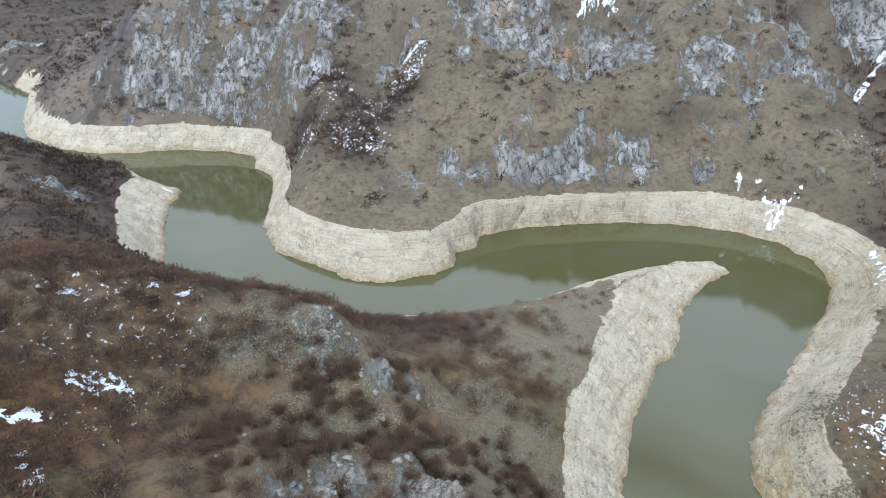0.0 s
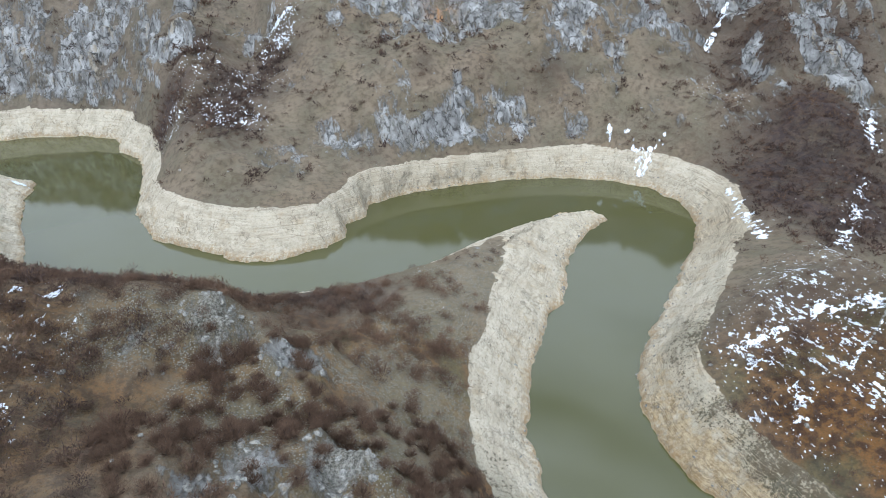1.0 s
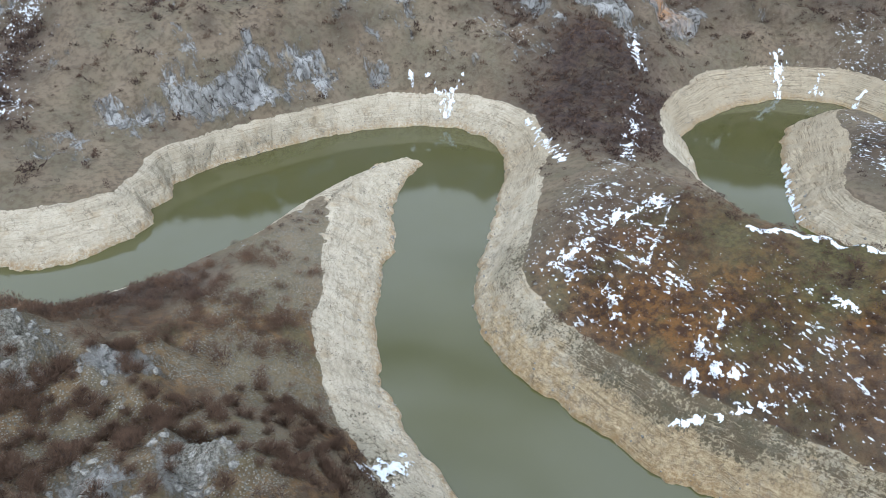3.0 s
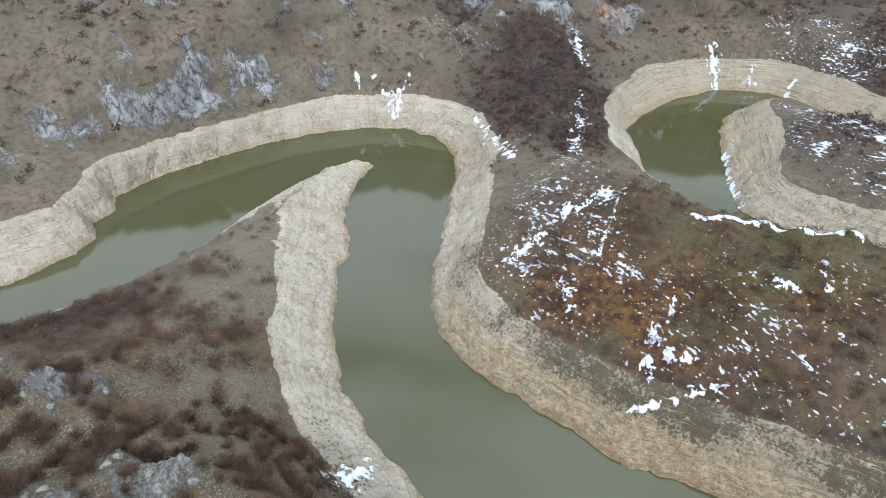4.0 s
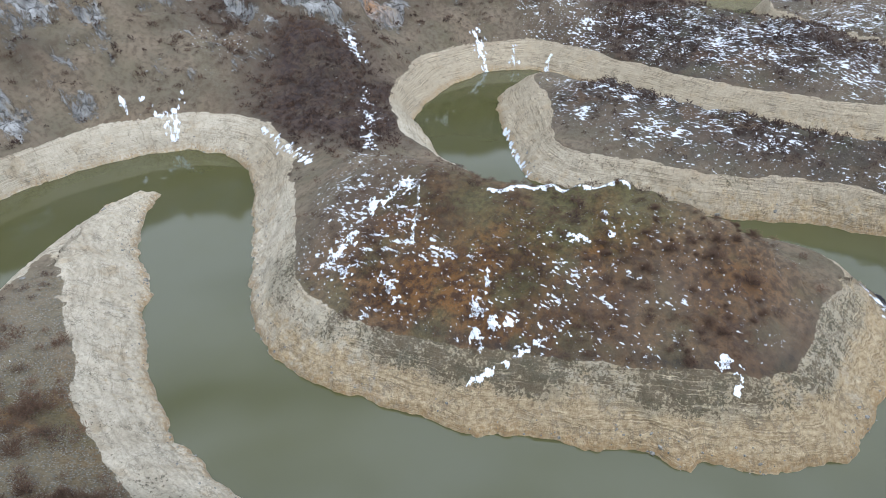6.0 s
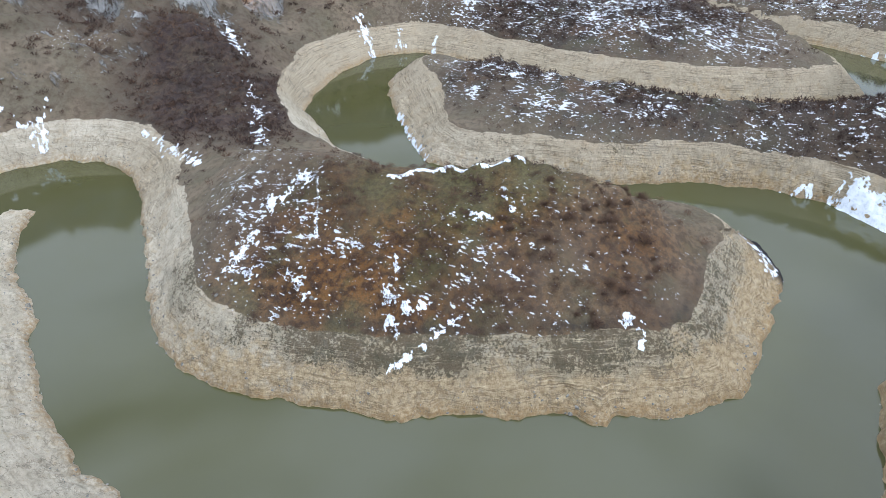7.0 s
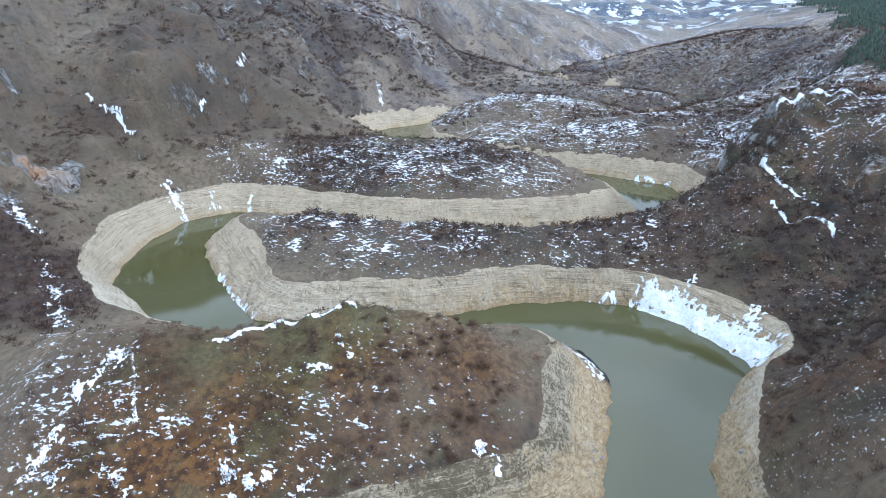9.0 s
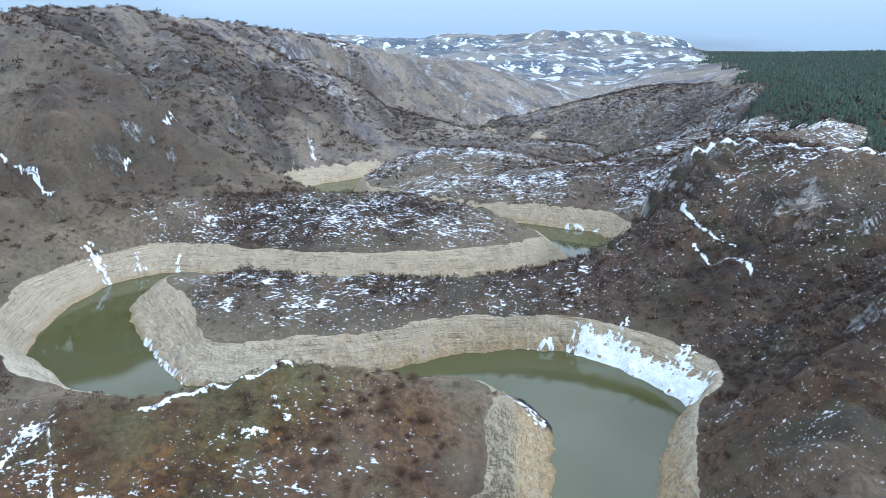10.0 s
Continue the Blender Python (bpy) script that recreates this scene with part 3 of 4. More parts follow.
         (-75, 110, 30, 0.45), (-100, 140, 30, 0.42), (432, 195, 50, 0.66), (456, 140, 48, 0.78), (464, 80, 52, 0.80), (460, 15, 48, 0.76), (720, 50, 70, 0.64), (715, -40, 70, 0.64), (380, -200, 60, 0.62), (250, -150, 70, 0.42), (170, -110, 55, 0.40),
         (700, -300, 160, 0.7), (1000, -260, 250, 0.68), (1500, -300, 400, 0.72), (-85, 372, 20, 0.55), (-70, 410, 20, 0.55), (230, 330, 22, 0.4), (690, 90, 50, 0.6), (700, 20, 70, 0.62), (700, -60, 60, 0.6), (640, -130, 70, 0.55), (-50, 365, 22, 0.72), (-38, 395, 20, 0.7), (-25, 430, 18, 0.66)]


def axis(lo, hi, step, start, end, grow_lo, grow_hi):
    left, right, d = [], [], step
    v = lo
    while v > start:
        d *= grow_lo
        v -= d
        left.append(v)
    v, d = hi, step
    while v < end:
        d *= grow_hi
        v += d
        right.append(v)
    return np.array(left[::-1] + list(np.arange(lo, hi + 0.01, step)) + right)


GX = axis(-250, 430, 1.55, -1800, 4700, 1.06, 1.022)
GY = axis(-170, 470, 1.55, -3300, 3300, 1.032, 1.035)
X2, Y2 = np.meshgrid(GX.astype(np.float32), GY.astype(np.float32), indexing="ij")
PARTS = 3


def eased():
    """How far the inner edge of the bank is rounded off at each place of the sheet."""
    ds, width = shore(X2, Y2)
    inset = ds - width
    v = inset
    for _ in range(3):
        for ax in (0, 1):
            v = sum(np.roll(v, q, ax) for q in range(-4, 5)) / 9
    return (v - inset) * smooth(X2, -245, -225) * smooth(-X2, -425, -405) * smooth(Y2, -165, -150) * smooth(-Y2, -465, -450)


GEASE = eased()
GH, GBANK, GCRAG, GDS, GWIDTH, GRISE = land(X2, Y2, GEASE)


def height(x, y):
    """Height of the ground at places x, y, read off the sheet."""
    x, y = np.asarray(x, float), np.asarray(y, float)
    i = np.clip(np.searchsorted(GX, x) - 1, 0, len(GX) - 2)
    j = np.clip(np.searchsorted(GY, y) - 1, 0, len(GY) - 2)
    u, v = (x - GX[i]) / (GX[i + 1] - GX[i]), (y - GY[j]) / (GY[j + 1] - GY[j])
    return (GH[i, j] * (1 - u) + GH[i + 1, j] * u) * (1 - v) + (GH[i, j + 1] * (1 - u) + GH[i + 1, j + 1] * u) * v


def bilinear(field, x, y):
    i = np.clip(np.searchsorted(GX, x, "right") - 1, 0, len(GX) - 2)
    j = np.clip(np.searchsorted(GY, y, "right") - 1, 0, len(GY) - 2)
    u, v = (x - GX[i]) / (GX[i + 1] - GX[i]), (y - GY[j]) / (GY[j + 1] - GY[j])
    return (field[i, j] * (1 - u) + field[i + 1, j] * u) * (1 - v) + (field[i, j + 1] * (1 - u) + field[i + 1, j + 1] * u) * v


def bank_cells():
    """The cells of the sheet on the nearer bleached banks, which are built three times finer."""
    x, y = X2, Y2
    r = np.hypot(x, y)
    on = ((GBANK > 0.05) & (GDS > -2.5) & (GDS < 40)) | (np.abs(GDS) < 2.0)
    on &= ((r < 335) & ((y < 250) | (x > 80) | (x > -95) & (r < 300)) | (r < 520) & (x < -85) & (x > -235)) & (x > -245) & (x < 425) & (y > -160) & (y < 465) & ((y > 55) | (x > 90)) & (y > -120 + 0.1 * x)
    return on[:-1, :-1] & on[1:, 1:] | on[1:, :-1] & on[:-1, 1:]


def sheet(name, xs, ys, z, mat):
    nx, ny = len(xs), len(ys)
    a, b = np.meshgrid(xs, ys, indexing="ij")
    co = np.stack([a, b, z], -1).reshape(-1, 3)
    idx = np.arange(nx * ny).reshape(nx, ny)
    quads = np.stack([idx[:-1, :-1], idx[1:, :-1], idx[1:, 1:], idx[:-1, 1:]], -1).reshape(-1, 4)
    return raw_mesh(name, co, quads, mat)


def raw_mesh(name, co, faces, mat, flat=False):
    """A mesh from arrays: faces all of one size."""
    faces = np.asarray(faces, np.int32)
    me = bpy.data.meshes.new(name)
    me.vertices.add(len(co))
    me.vertices.foreach_set("co", np.asarray(co, np.float32).ravel())
    n, k = faces.shape
    me.loops.add(n * k)
    me.loops.foreach_set("vertex_index", faces.ravel())
    me.polygons.add(n)
    me.polygons.foreach_set("loop_start", np.arange(0, n * k, k, dtype=np.int32))
    me.polygons.foreach_set("use_smooth", np.full(n, not flat))
    me.update(calc_edges=True)
    me.materials.append(mat)
    return me


STONY = [(-22, 108, 22, 1.0), (0, 100, 24, 0.9), (20, 130, 22, 0.9), (-35, 138, 18, 0.9), (15, 165, 18, 0.7), (-50, 128, 14, 0.7), (45, 195, 18, 0.75), (32, 168, 18, 0.8), (62, 212, 13, 0.7), (0, 135, 20, 0.6)]
DARKWOOD = [(-500, 950, 380, 0.9), (-420, 700, 120, 0.7), (205, -130, 60, 0.7), (165, -108, 40, 0.7), (850, -230, 170, 0.75), (680, -170, 90, 0.7), (320, 80, 46, 0.75), (325, 5, 45, 0.75), (322, 135, 32, 0.65), (620, -60, 80, 0.6), (600, 20, 60, 0.55), (560, 300, 70, 0.5), (650, 330, 110, 0.55), (470, 270, 40, 0.45), (430, 350, 50, 0.4), (240, 248, 30, 0.35), (335, 60, 45, 0.68), (340, 130, 28, 0.6), (365, -125, 50, 0.9), (330, -150, 50, 0.8), (300, -120, 40, 0.7), (400, -110, 40, 0.8), (380, -165, 40, 0.7), (255, -140, 50, 0.8), (345, -70, 40, 0.55), (460, 100, 90, 0.75), (720, 20, 90, 0.6), (600, -180, 90, 0.7), (290, -210, 70, 0.6)]
TRAILS = [[(-69, 137, 0), (-67, 126, 0), (-55, 125, 0), (-52, 119, 0), (-45, 110, 0)], [(-40, 112, 0), (-28, 117, 0)], [(0, 149, 0), (-3, 135, 0)]]


def grove(x, y):
    """Bands of denser bare wood that run down the gullies of the farther slopes."""
    return smooth(fbm(x * 1.25 + 0.2 * y, y * 0.65, 85, 4, 131, 0.55), 0.50, 0.58) * smooth(np.hypot(x, y), 430, 560) * (y > -350)


def ground():
    x, y = X2, Y2
    r = np.hypot(x, y)
    scrub = np.clip(blobs(x, y, SCRUB) + 0.65 * (fbm(x, y, 30, 5, 81, 0.6) - 0.5), 0, 1)
    scrub = np.clip(scrub - 0.9 * blobs(x, y, [(42, 180, 20, 1.0), (62, 210, 18, 1.0), (25, 155, 18, 0.7)]), 0, 1)
    rust = np.clip(np.maximum(blobs(x, y, RUST), 0.75 * smooth(190 - y, 0, 30) * smooth(60 - x, 0, 20) * smooth(fbm(x, y, 17, 4, 84, 0.6), 0.42, 0.58)) + 0.6 * (fbm(x, y, 20, 4, 83) - 0.5), 0, 1)
    snow = 0.13 + 0.90 * blobs(x, y, SNOWY, 4) + 0.75 * (fbm(x, y, 16, 5, 85, 0.6) - 0.5)
    snow = snow + 0.16 * smooth(x, 400, 560) * smooth(-y, -170, -90) * smooth(fbm(x, y, 60, 4, 88, 0.6), 0.38, 0.55)
    snow = np.where(r > 900, np.maximum(0.75 * snow, 0.50 - 0.06 * smooth(r, 1800, 3000) + 1.5 * (fbm(x, y, 110, 6, 87, 0.65) - 0.5)) * 0.92, snow)
    snow = np.clip(snow - 0.5 * smooth(-x, 100, 300) * smooth(y, 500, 700), 0, 1) * (1 - 0.8 * GBANK)
    dry = np.clip(smooth(GH, 3, 13) * (0.05 + 1.3 * fbm(x, y, 22, 5, 89, 0.65)) * (0.32 + 1.15 * np.exp(-((x - 150) ** 2 + (y - 50) ** 2) / 110 ** 2)), 0, 1)
    lip = (1 - smooth(GH + 1.6 * (fbm(x, y, 12, 3, 95) - 0.5), 1.2, 3.2)) * 0.8
    wet = np.clip(2.0 * blobs(x, y, [(242, -31, 9, 1.0), (250, -22, 8, 1.0), (231, -36, 6, 0.9)]), 0, 1)
    gold = blobs(x, y, [(125, 60, 45, 0.95), (150, 10, 50, 1.0), (210, -30, 40, 0.7), (170, -66, 40, 0.9), (240, -95, 40, 0.5), (105, 120, 30, 0.5), (330, 0, 80, 0.35)]) + 0.27
    gold = gold * (1 - 0.45 * smooth(GH, 6, 14)) + 0.25 * (fbm(x, y, 18, 4, 96, 0.6) - 0.5)
    stony = np.clip(blobs(x, y, STONY) + 0.9 * (fbm(x, y, 15, 4, 99, 0.6) - 0.5), 0, 1)
    dark = blobs(x, y, DARKWOOD)
    strata = np.clip(smooth(x, 230, 290) + blobs(x, y, [(60, 330, 120, 0.45), (225, -20, 60, 1.0), (150, 10, 60, 0.95), (110, 80, 50, 0.75), (100, 150, 40, 0.6), (175, 240, 45, 1.0)]), 0, 1)
    rim = np.exp(-((GRISE - 1.8 - 2.5 * (fbm(x, y, 14, 3, 94) - 0.5)) / 1.5) ** 2) * blobs(x, y, [(125, 75, 32, 1.0), (150, 30, 32, 1.0), (180, 0, 25, 0.7)])
    dark = np.clip(dark + 0.6 * dark * (fbm(x, y, 24, 4, 98, 0.6) - 0.5), 0, 1)
    dark = np.maximum(dark, 0.85 * rim)
    olive = np.clip(blobs(x, y, [(192, 82, 20, 1.0), (196, 60, 18, 0.9), (172, 80, 18, 0.8), (166, 108, 18, 0.8), (178, 118, 14, 0.7), (150, 72, 12, 0.5), (325, -145, 20, 0.8), (300, -168, 20, 0.7), (215, -150, 14, 0.6), (390, -120, 16, 0.6)]) + 0.8 * (fbm(x, y, 12, 4, 92, 0.6) - 0.55), 0, 0.9)
    pine = smooth(pinewood(x, y) + 5.0 * (fbm(x, y, 60, 3, 121) - 0.5), 0.0, 1.0)
    dark = np.maximum(dark, np.maximum(pine, 0.40 * grove(x, y) * smooth(-r, -1500, -1100)))
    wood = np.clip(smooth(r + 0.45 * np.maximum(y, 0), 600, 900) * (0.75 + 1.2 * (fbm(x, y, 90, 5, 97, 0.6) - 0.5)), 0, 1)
    # far cover that carries the painted haze blue, growing with distance
    hazy_fields = np.clip(smooth(r, 1400, 2400) * (0.85 + 1.6 * (fbm(x, y, 260, 5, 93, 0.6) - 0.5)), 0, 1) * (1 - blobs(x, y, DARKWOOD)) * (1 - pine)
    snow = snow * (1 - 0.85 * pine)
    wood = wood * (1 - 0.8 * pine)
    trail, _ = nearest(sampled(TRAILS, 1.5), x, y)
    earth = np.clip(1.2 - trail / 1.5 + 0.9 * (fbm(x, y, 5, 3, 91) - 0.5), 0, 1)
    stain = blobs(x, y, [(84, 441, 9, 1.0), (345, 312, 12, 0.9), (40, 468, 10, 0.7), (325, -168, 9, 0.6)])
    slope_x, slope_y = np.gradient(GH, GX, axis=0), np.gradient(GH, GY, axis=1)
    steep = np.hypot(slope_x, slope_y)
    rock = np.clip(np.maximum(0.85 * GCRAG, 0.8 * smooth(steep, 1.7, 2.9)) * (1 - blobs(x, y, [(430, 300, 48, 0.9)])), 0, 1)
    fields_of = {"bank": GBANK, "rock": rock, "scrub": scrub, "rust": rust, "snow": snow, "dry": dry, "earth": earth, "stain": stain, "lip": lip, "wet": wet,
                 "wood": wood, "stony": stony, "gold": gold, "hazy_fields": hazy_fields, "dark": dark, "strata": strata, "olive": olive}
    # the coarse sheet, with the bank's cells left out and filled with finer ones
    nx, ny = len(GX), len(GY)
    idx = np.arange(nx * ny).reshape(nx, ny)
    quads = np.stack([idx[:-1, :-1], idx[1:, :-1], idx[1:, 1:], idx[:-1, 1:]], -1)
    pick = bank_cells()
    ci, cj = np.nonzero(pick)
    wide = ny * PARTS
    fi = (ci[:, None, None] * PARTS + np.arange(PARTS)[None, :, None]) + np.zeros((1, 1, PARTS), int)
    fj = (cj[:, None, None] * PARTS + np.arange(PARTS)[None, None, :]) + np.zeros((1, PARTS, 1), int)
    fi, fj = fi.ravel(), fj.ravel()
    corner = np.stack([fi * wide + fj, (fi + 1) * wide + fj, (fi + 1) * wide + fj + 1, fi * wide + fj + 1], -1)
    ids, inv, uses = np.unique(corner, return_inverse=True, return_counts=True)
    vi, vj = ids // wide, ids % wide
    fx = GX[vi // PARTS] + (vi % PARTS) / PARTS * (GX[np.minimum(vi // PARTS + 1, nx - 1)] - GX[vi // PARTS])
    fy = GY[vj // PARTS] + (vj % PARTS) / PARTS * (GY[np.minimum(vj // PARTS + 1, ny - 1)] - GY[vj // PARTS])
    fh, fbank = land(fx.astype(np.float32), fy.astype(np.float32), bilinear(GEASE, fx, fy))[:2]
    inner = uses == 4
    fh = np.where(inner, fh, bilinear(GH, fx, fy))
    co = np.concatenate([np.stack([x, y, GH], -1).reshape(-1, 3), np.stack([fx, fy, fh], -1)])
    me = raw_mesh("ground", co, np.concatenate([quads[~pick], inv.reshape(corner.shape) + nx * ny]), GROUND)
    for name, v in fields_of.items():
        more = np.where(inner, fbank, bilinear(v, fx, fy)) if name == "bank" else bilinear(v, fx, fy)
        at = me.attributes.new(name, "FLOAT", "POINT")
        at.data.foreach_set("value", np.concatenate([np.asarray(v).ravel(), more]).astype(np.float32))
    ob = new("ground", me)
    tagged(ob, "winter gorge slopes of brown grass, limestone and pale bleached banks", "ground", kind="structure")
    return scrub, rust, snow


G_SCRUB, G_RUST, G_SNOW = ground()


def water():
    xs, ys = np.linspace(-900, 1700, 14), np.linspace(-400, 900, 8)
    me = sheet("water", xs, ys, np.zeros((14, 8)), WATER)
    tagged(new("water", me), "still olive-green river reflecting the gorge and cloud", "water", kind="structure")


water()


# ---- snow lying in hollows and along the paths ----
def snow_material():
    k = Mat("old_snow", 0.6)
    k.bump(k.noise(1.1, 5), 0.25, 0.6)
    return k.colour(k.mix(k.step(k.noise(0.8, 5), 0.45, 0.7), (0.66, 0.69, 0.73), (0.52, 0.56, 0.61)))


SNOW = snow_material()


def along(pts, x, y):
    best = np.full(x.shape, 1e9)
    for (ax, ay), (bx, by) in zip(pts[:-1], pts[1:]):
        ex, ey = bx - ax, by - ay
        q = np.clip(((x - ax) * ex + (y - ay) * ey) / (ex * ex + ey * ey + 1e-9), 0, 1)
        best = np.minimum(best, np.hypot(x - ax - q * ex, y - ay - q * ey))
    return best


def pieces(mask):
    """The joined pieces of a mask, largest first."""
    mark = np.where(mask, np.arange(1, mask.size + 1).reshape(mask.shape), 0)
    while True:
        then = mark.copy()
        then[1:] = np.maximum(then[1:], mark[:-1])
        then[:-1] = np.maximum(then[:-1], mark[1:])
        then[:, 1:] = np.maximum(then[:, 1:], then[:, :-1])
        then[:, :-1] = np.maximum(then[:, :-1], then[:, 1:])
        then = np.where(mask, then, 0)
        if (then == mark).all():
            break
        mark = then
    names, count = np.unique(mark[mask], return_counts=True)
    return [mark == names[q] for q in np.argsort(-count) if count[q] >= 5][:9]


def drape(pts, width, ragged, cell, seed, lift=0.10):
    """Thin sheets on the ground along a line, with a broken outline: vertices and faces of each."""
    p = np.array(pts, float)
    lo, hi = p.min(0) - width * 1.8, p.max(0) + width * 1.8
    xs, ys = np.arange(lo[0], hi[0], cell), np.arange(lo[1], hi[1], cell)
    a, b = np.meshgrid(xs, ys, indexing="ij")
    d = along(pts, a, b) / width
    v = 0.55 - 0.75 * d + (0.5 + ragged) * (fbm(a, b, 2.2, 4, seed, 0.75) - 0.5) * 5.0
    idx = np.arange(a.size).reshape(a.shape)
    whole = (v[:-1, :-1] > 0) & (v[1:, 1:] > 0)
    cells = np.stack([idx[:-1, :-1], idx[1:, :-1], idx[1:, 1:], idx[:-1, 1:]], -1)
    z = height(a, b) + lift + 0.22 * np.clip(v, 0, 1)
    co = np.stack([a, b, z], -1).reshape(-1, 3)
    for keep in pieces(whole) if whole.any() else ():
        f = cells[keep]
        used, inv = np.unique(f, return_inverse=True)
        yield co[used], inv.reshape(f.shape)


def snow_patch(pts, width, label, ragged=0.8, cell=0.45, seed=1):
    for co, f in drape(pts, width * 0.8, ragged, cell, seed, 0.5 if "bank" in label else 0.10):
        c = co.mean(0)
        ob = new("snow_patch", raw_mesh("snow_patch", co - c, f, SNOW))
        ob.location = c
        tagged(ob, label, "snow", group="old snow patches")


ON_BANK = "old snow streak lying on the pale bleached bank"
ON_GRASS = "thin old snow patch in rust-brown grass"
IN_SCRUB = "patchy old snow between bare grey shrubs"
for n, (pts, width, label, ragged) in enumerate([
        ([(174, 328), (174, 320), (176, 313), (174, 307)], 1.5, ON_BANK, 0.9), ([(190, 316), (182, 313), (176.5, 307)], 1.6, ON_BANK, 0.9),
        ([(180, 318), (181, 314)], 2.2, ON_BANK, 1.0), ([(165, 333), (164, 328)], 1.6, ON_BANK, 1.0),
        ([(198, 261), (195, 247), (190, 235)], 1.6, ON_BANK, 0.7), ([(191, 236), (187, 222), (181, 208)], 3.4, "white wedge of old snow beside dark scrub", 0.4),
        ([(295, 288), (282, 266)], 3.0, IN_SCRUB, 1.1), ([(258, 241), (245, 229)], 3.0, IN_SCRUB, 0.9), ([(236, 219), (222, 207), (206, 192)], 3.0, IN_SCRUB, 0.8),
        ([(150, 141), (163, 133)], 3.2, ON_GRASS, 0.6), ([(127, 140), (135, 139)], 3.0, ON_GRASS, 1.0), ([(120, 138), (125, 131)], 2.4, ON_GRASS, 1.0),
        ([(128, 117), (123, 109)], 1.8, ON_GRASS, 0.8), ([(149, 89), (136, 82)], 1.0, ON_GRASS, 0.2), ([(134, 84), (132, 82)], 2.0, ON_GRASS, 0.8),
        ([(127, 79), (124, 77)], 2.0, ON_GRASS, 0.8), ([(131, 77), (134, 71)], 1.6, ON_GRASS, 1.0), ([(144, 109), (142.5, 99), (149, 91)], 0.8, ON_GRASS, 0.15),
        ([(165, 130), (154, 123), (143, 117)], 0.55, "line of snow along a ruined stone wall", 0.45), ([(114, 73), (126, 65), (136, 60)], 0.8, ON_GRASS, 0.8),
        ([(160, 13), (155, 5)], 1.6, ON_GRASS, 1.0), ([(187, 66), (179, 60)], 1.1, ON_GRASS, 0.9), ([(171, 72), (174, 66)], 1.2, ON_GRASS, 1.0),
        ([(176, 105), (188, 96), (195, 79), (205, 66)], 2.2, "long snow drift along the grassy crest", 0.15),
        ([(297, -58), (288, -70), (278, -79), (263, -90), (251, -99)], 10.0, "broad white snow bank sloping to the water", -0.22), ([(297, -77), (288, -73)], 2.4, ON_BANK, 0.8),
        ([(272, -101), (262, -95)], 4.0, "broad white snow bank sloping to the water", 0.6), ([(300, -30), (301, -42)], 1.0, ON_BANK, 1.0),
        ([(239, -18), (236, -25), (226, -30)], 3.2, "melting snow on the dark wet point of the island", 0.6), ([(32, 93), (43, 98)], 3.2, "snow patch on the pale gravel bank", 0.7),
        ([(360, -120), (345, -127), (327, -139)], 1.1, "snow along a ledge on the steep hill", 0.6), ([(337, -121), (319, -128), (301, -138)], 0.9, "snow along a ledge on the steep hill", 0.6),
        ([(403, -138), (397, -160), (375, -184), (340, -211), (296, -243)], 3.0, "snow along the rim of the plateau", -0.1), ([(395, -180), (370, -215)], 6.0, "snowfields behind the plateau rim", 1.1),
        ([(759, 196), (740, 188)], 3.2, "upright snow streak in a gully", 0.1), ([(525, 256), (545, 259)], 2.2, IN_SCRUB, 0.15), ([(468, 267), (481, 263)], 1.8, IN_SCRUB, 0.15),
        ([(98, 467), (115, 463)], 5.0, "snow patch on the high limestone slope", 0.6), ([(433, 334), (421, 304), (417, 287)], 1.7, "snow-filled chute below a cliff", 0.0),
        ([(-45, 367), (-33, 359)], 2.0, IN_SCRUB, 1.0), ([(-28, 439), (-13, 434)], 2.0, IN_SCRUB, 1.1), ([(-74, 138), (-70, 139), (-64, 142)], 1.0, ON_GRASS, 1.3),
        ([(-71, 100), (-66, 103)], 2.0, ON_GRASS, 1.0), ([(-77, 86), (-74, 88)], 1.5, ON_GRASS, 1.0), ([(-70, 78), (-65, 73)], 1.4, ON_GRASS, 1.1), ([(-93, 128), (-86, 132)], 1.5, ON_GRASS, 1.1),
        ([(-173, 362), (-166, 362)], 1.5, ON_BANK, 0.7), ([(-128, 250), (-118, 240)], 1.5, ON_BANK, 1.0), ([(244, 374), (266, 396)], 2.2, "snow-filled chute below a cliff", 0.1),
        ([(395, 256), (384, 241)], 3.2, ON_BANK, 0.9), ([(408, 232), (401, 226)], 2.4, ON_BANK, 0.9), ([(414, 205), (406, 203)], 1.6, ON_BANK, 1.0), ([(340, 133), (326, 112)], 4.0, IN_SCRUB, 0.9),
        ([(537, -60), (533, -82), (523, -106)], 2.6, ON_BANK, 0.7), ([(1174, 250), (1240, 232)], 10.0, IN_SCRUB, 0.8), ([(258, 133), (270, 147), (300, 173)], 1.0, ON_BANK, 1.0)]):
    snow_patch(pts, width, label, ragged, 0.32 if abs(pts[0][0]) < 420 else 1.0, 200 + n)


# ---- shrubs, stones, trees ----
def twig_material(name, dark, light):
    k = Mat(name, 0.95)
    return k.colour(k.mix(k.attr("tint"), dark, light))


TWIGS = twig_material("bare_twigs", (0.047, 0.031, 0.025), (0.165, 0.101, 0.062))
STRAW = twig_material("dry_tufts", (0.080, 0.050, 0.026), (0.185, 0.112, 0.050))
NEEDLES = twig_material("pine_needles", (0.036, 0.054, 0.042), (0.074, 0.098, 0.072))


def stone_material():
    k = Mat("limestone", 0.92)
    n = k.noise(1.6, 6, 0.65)
    col = k.mix(k.step(n, 0.36, 0.62), (0.110, 0.106, 0.095), (0.285, 0.272, 0.242))
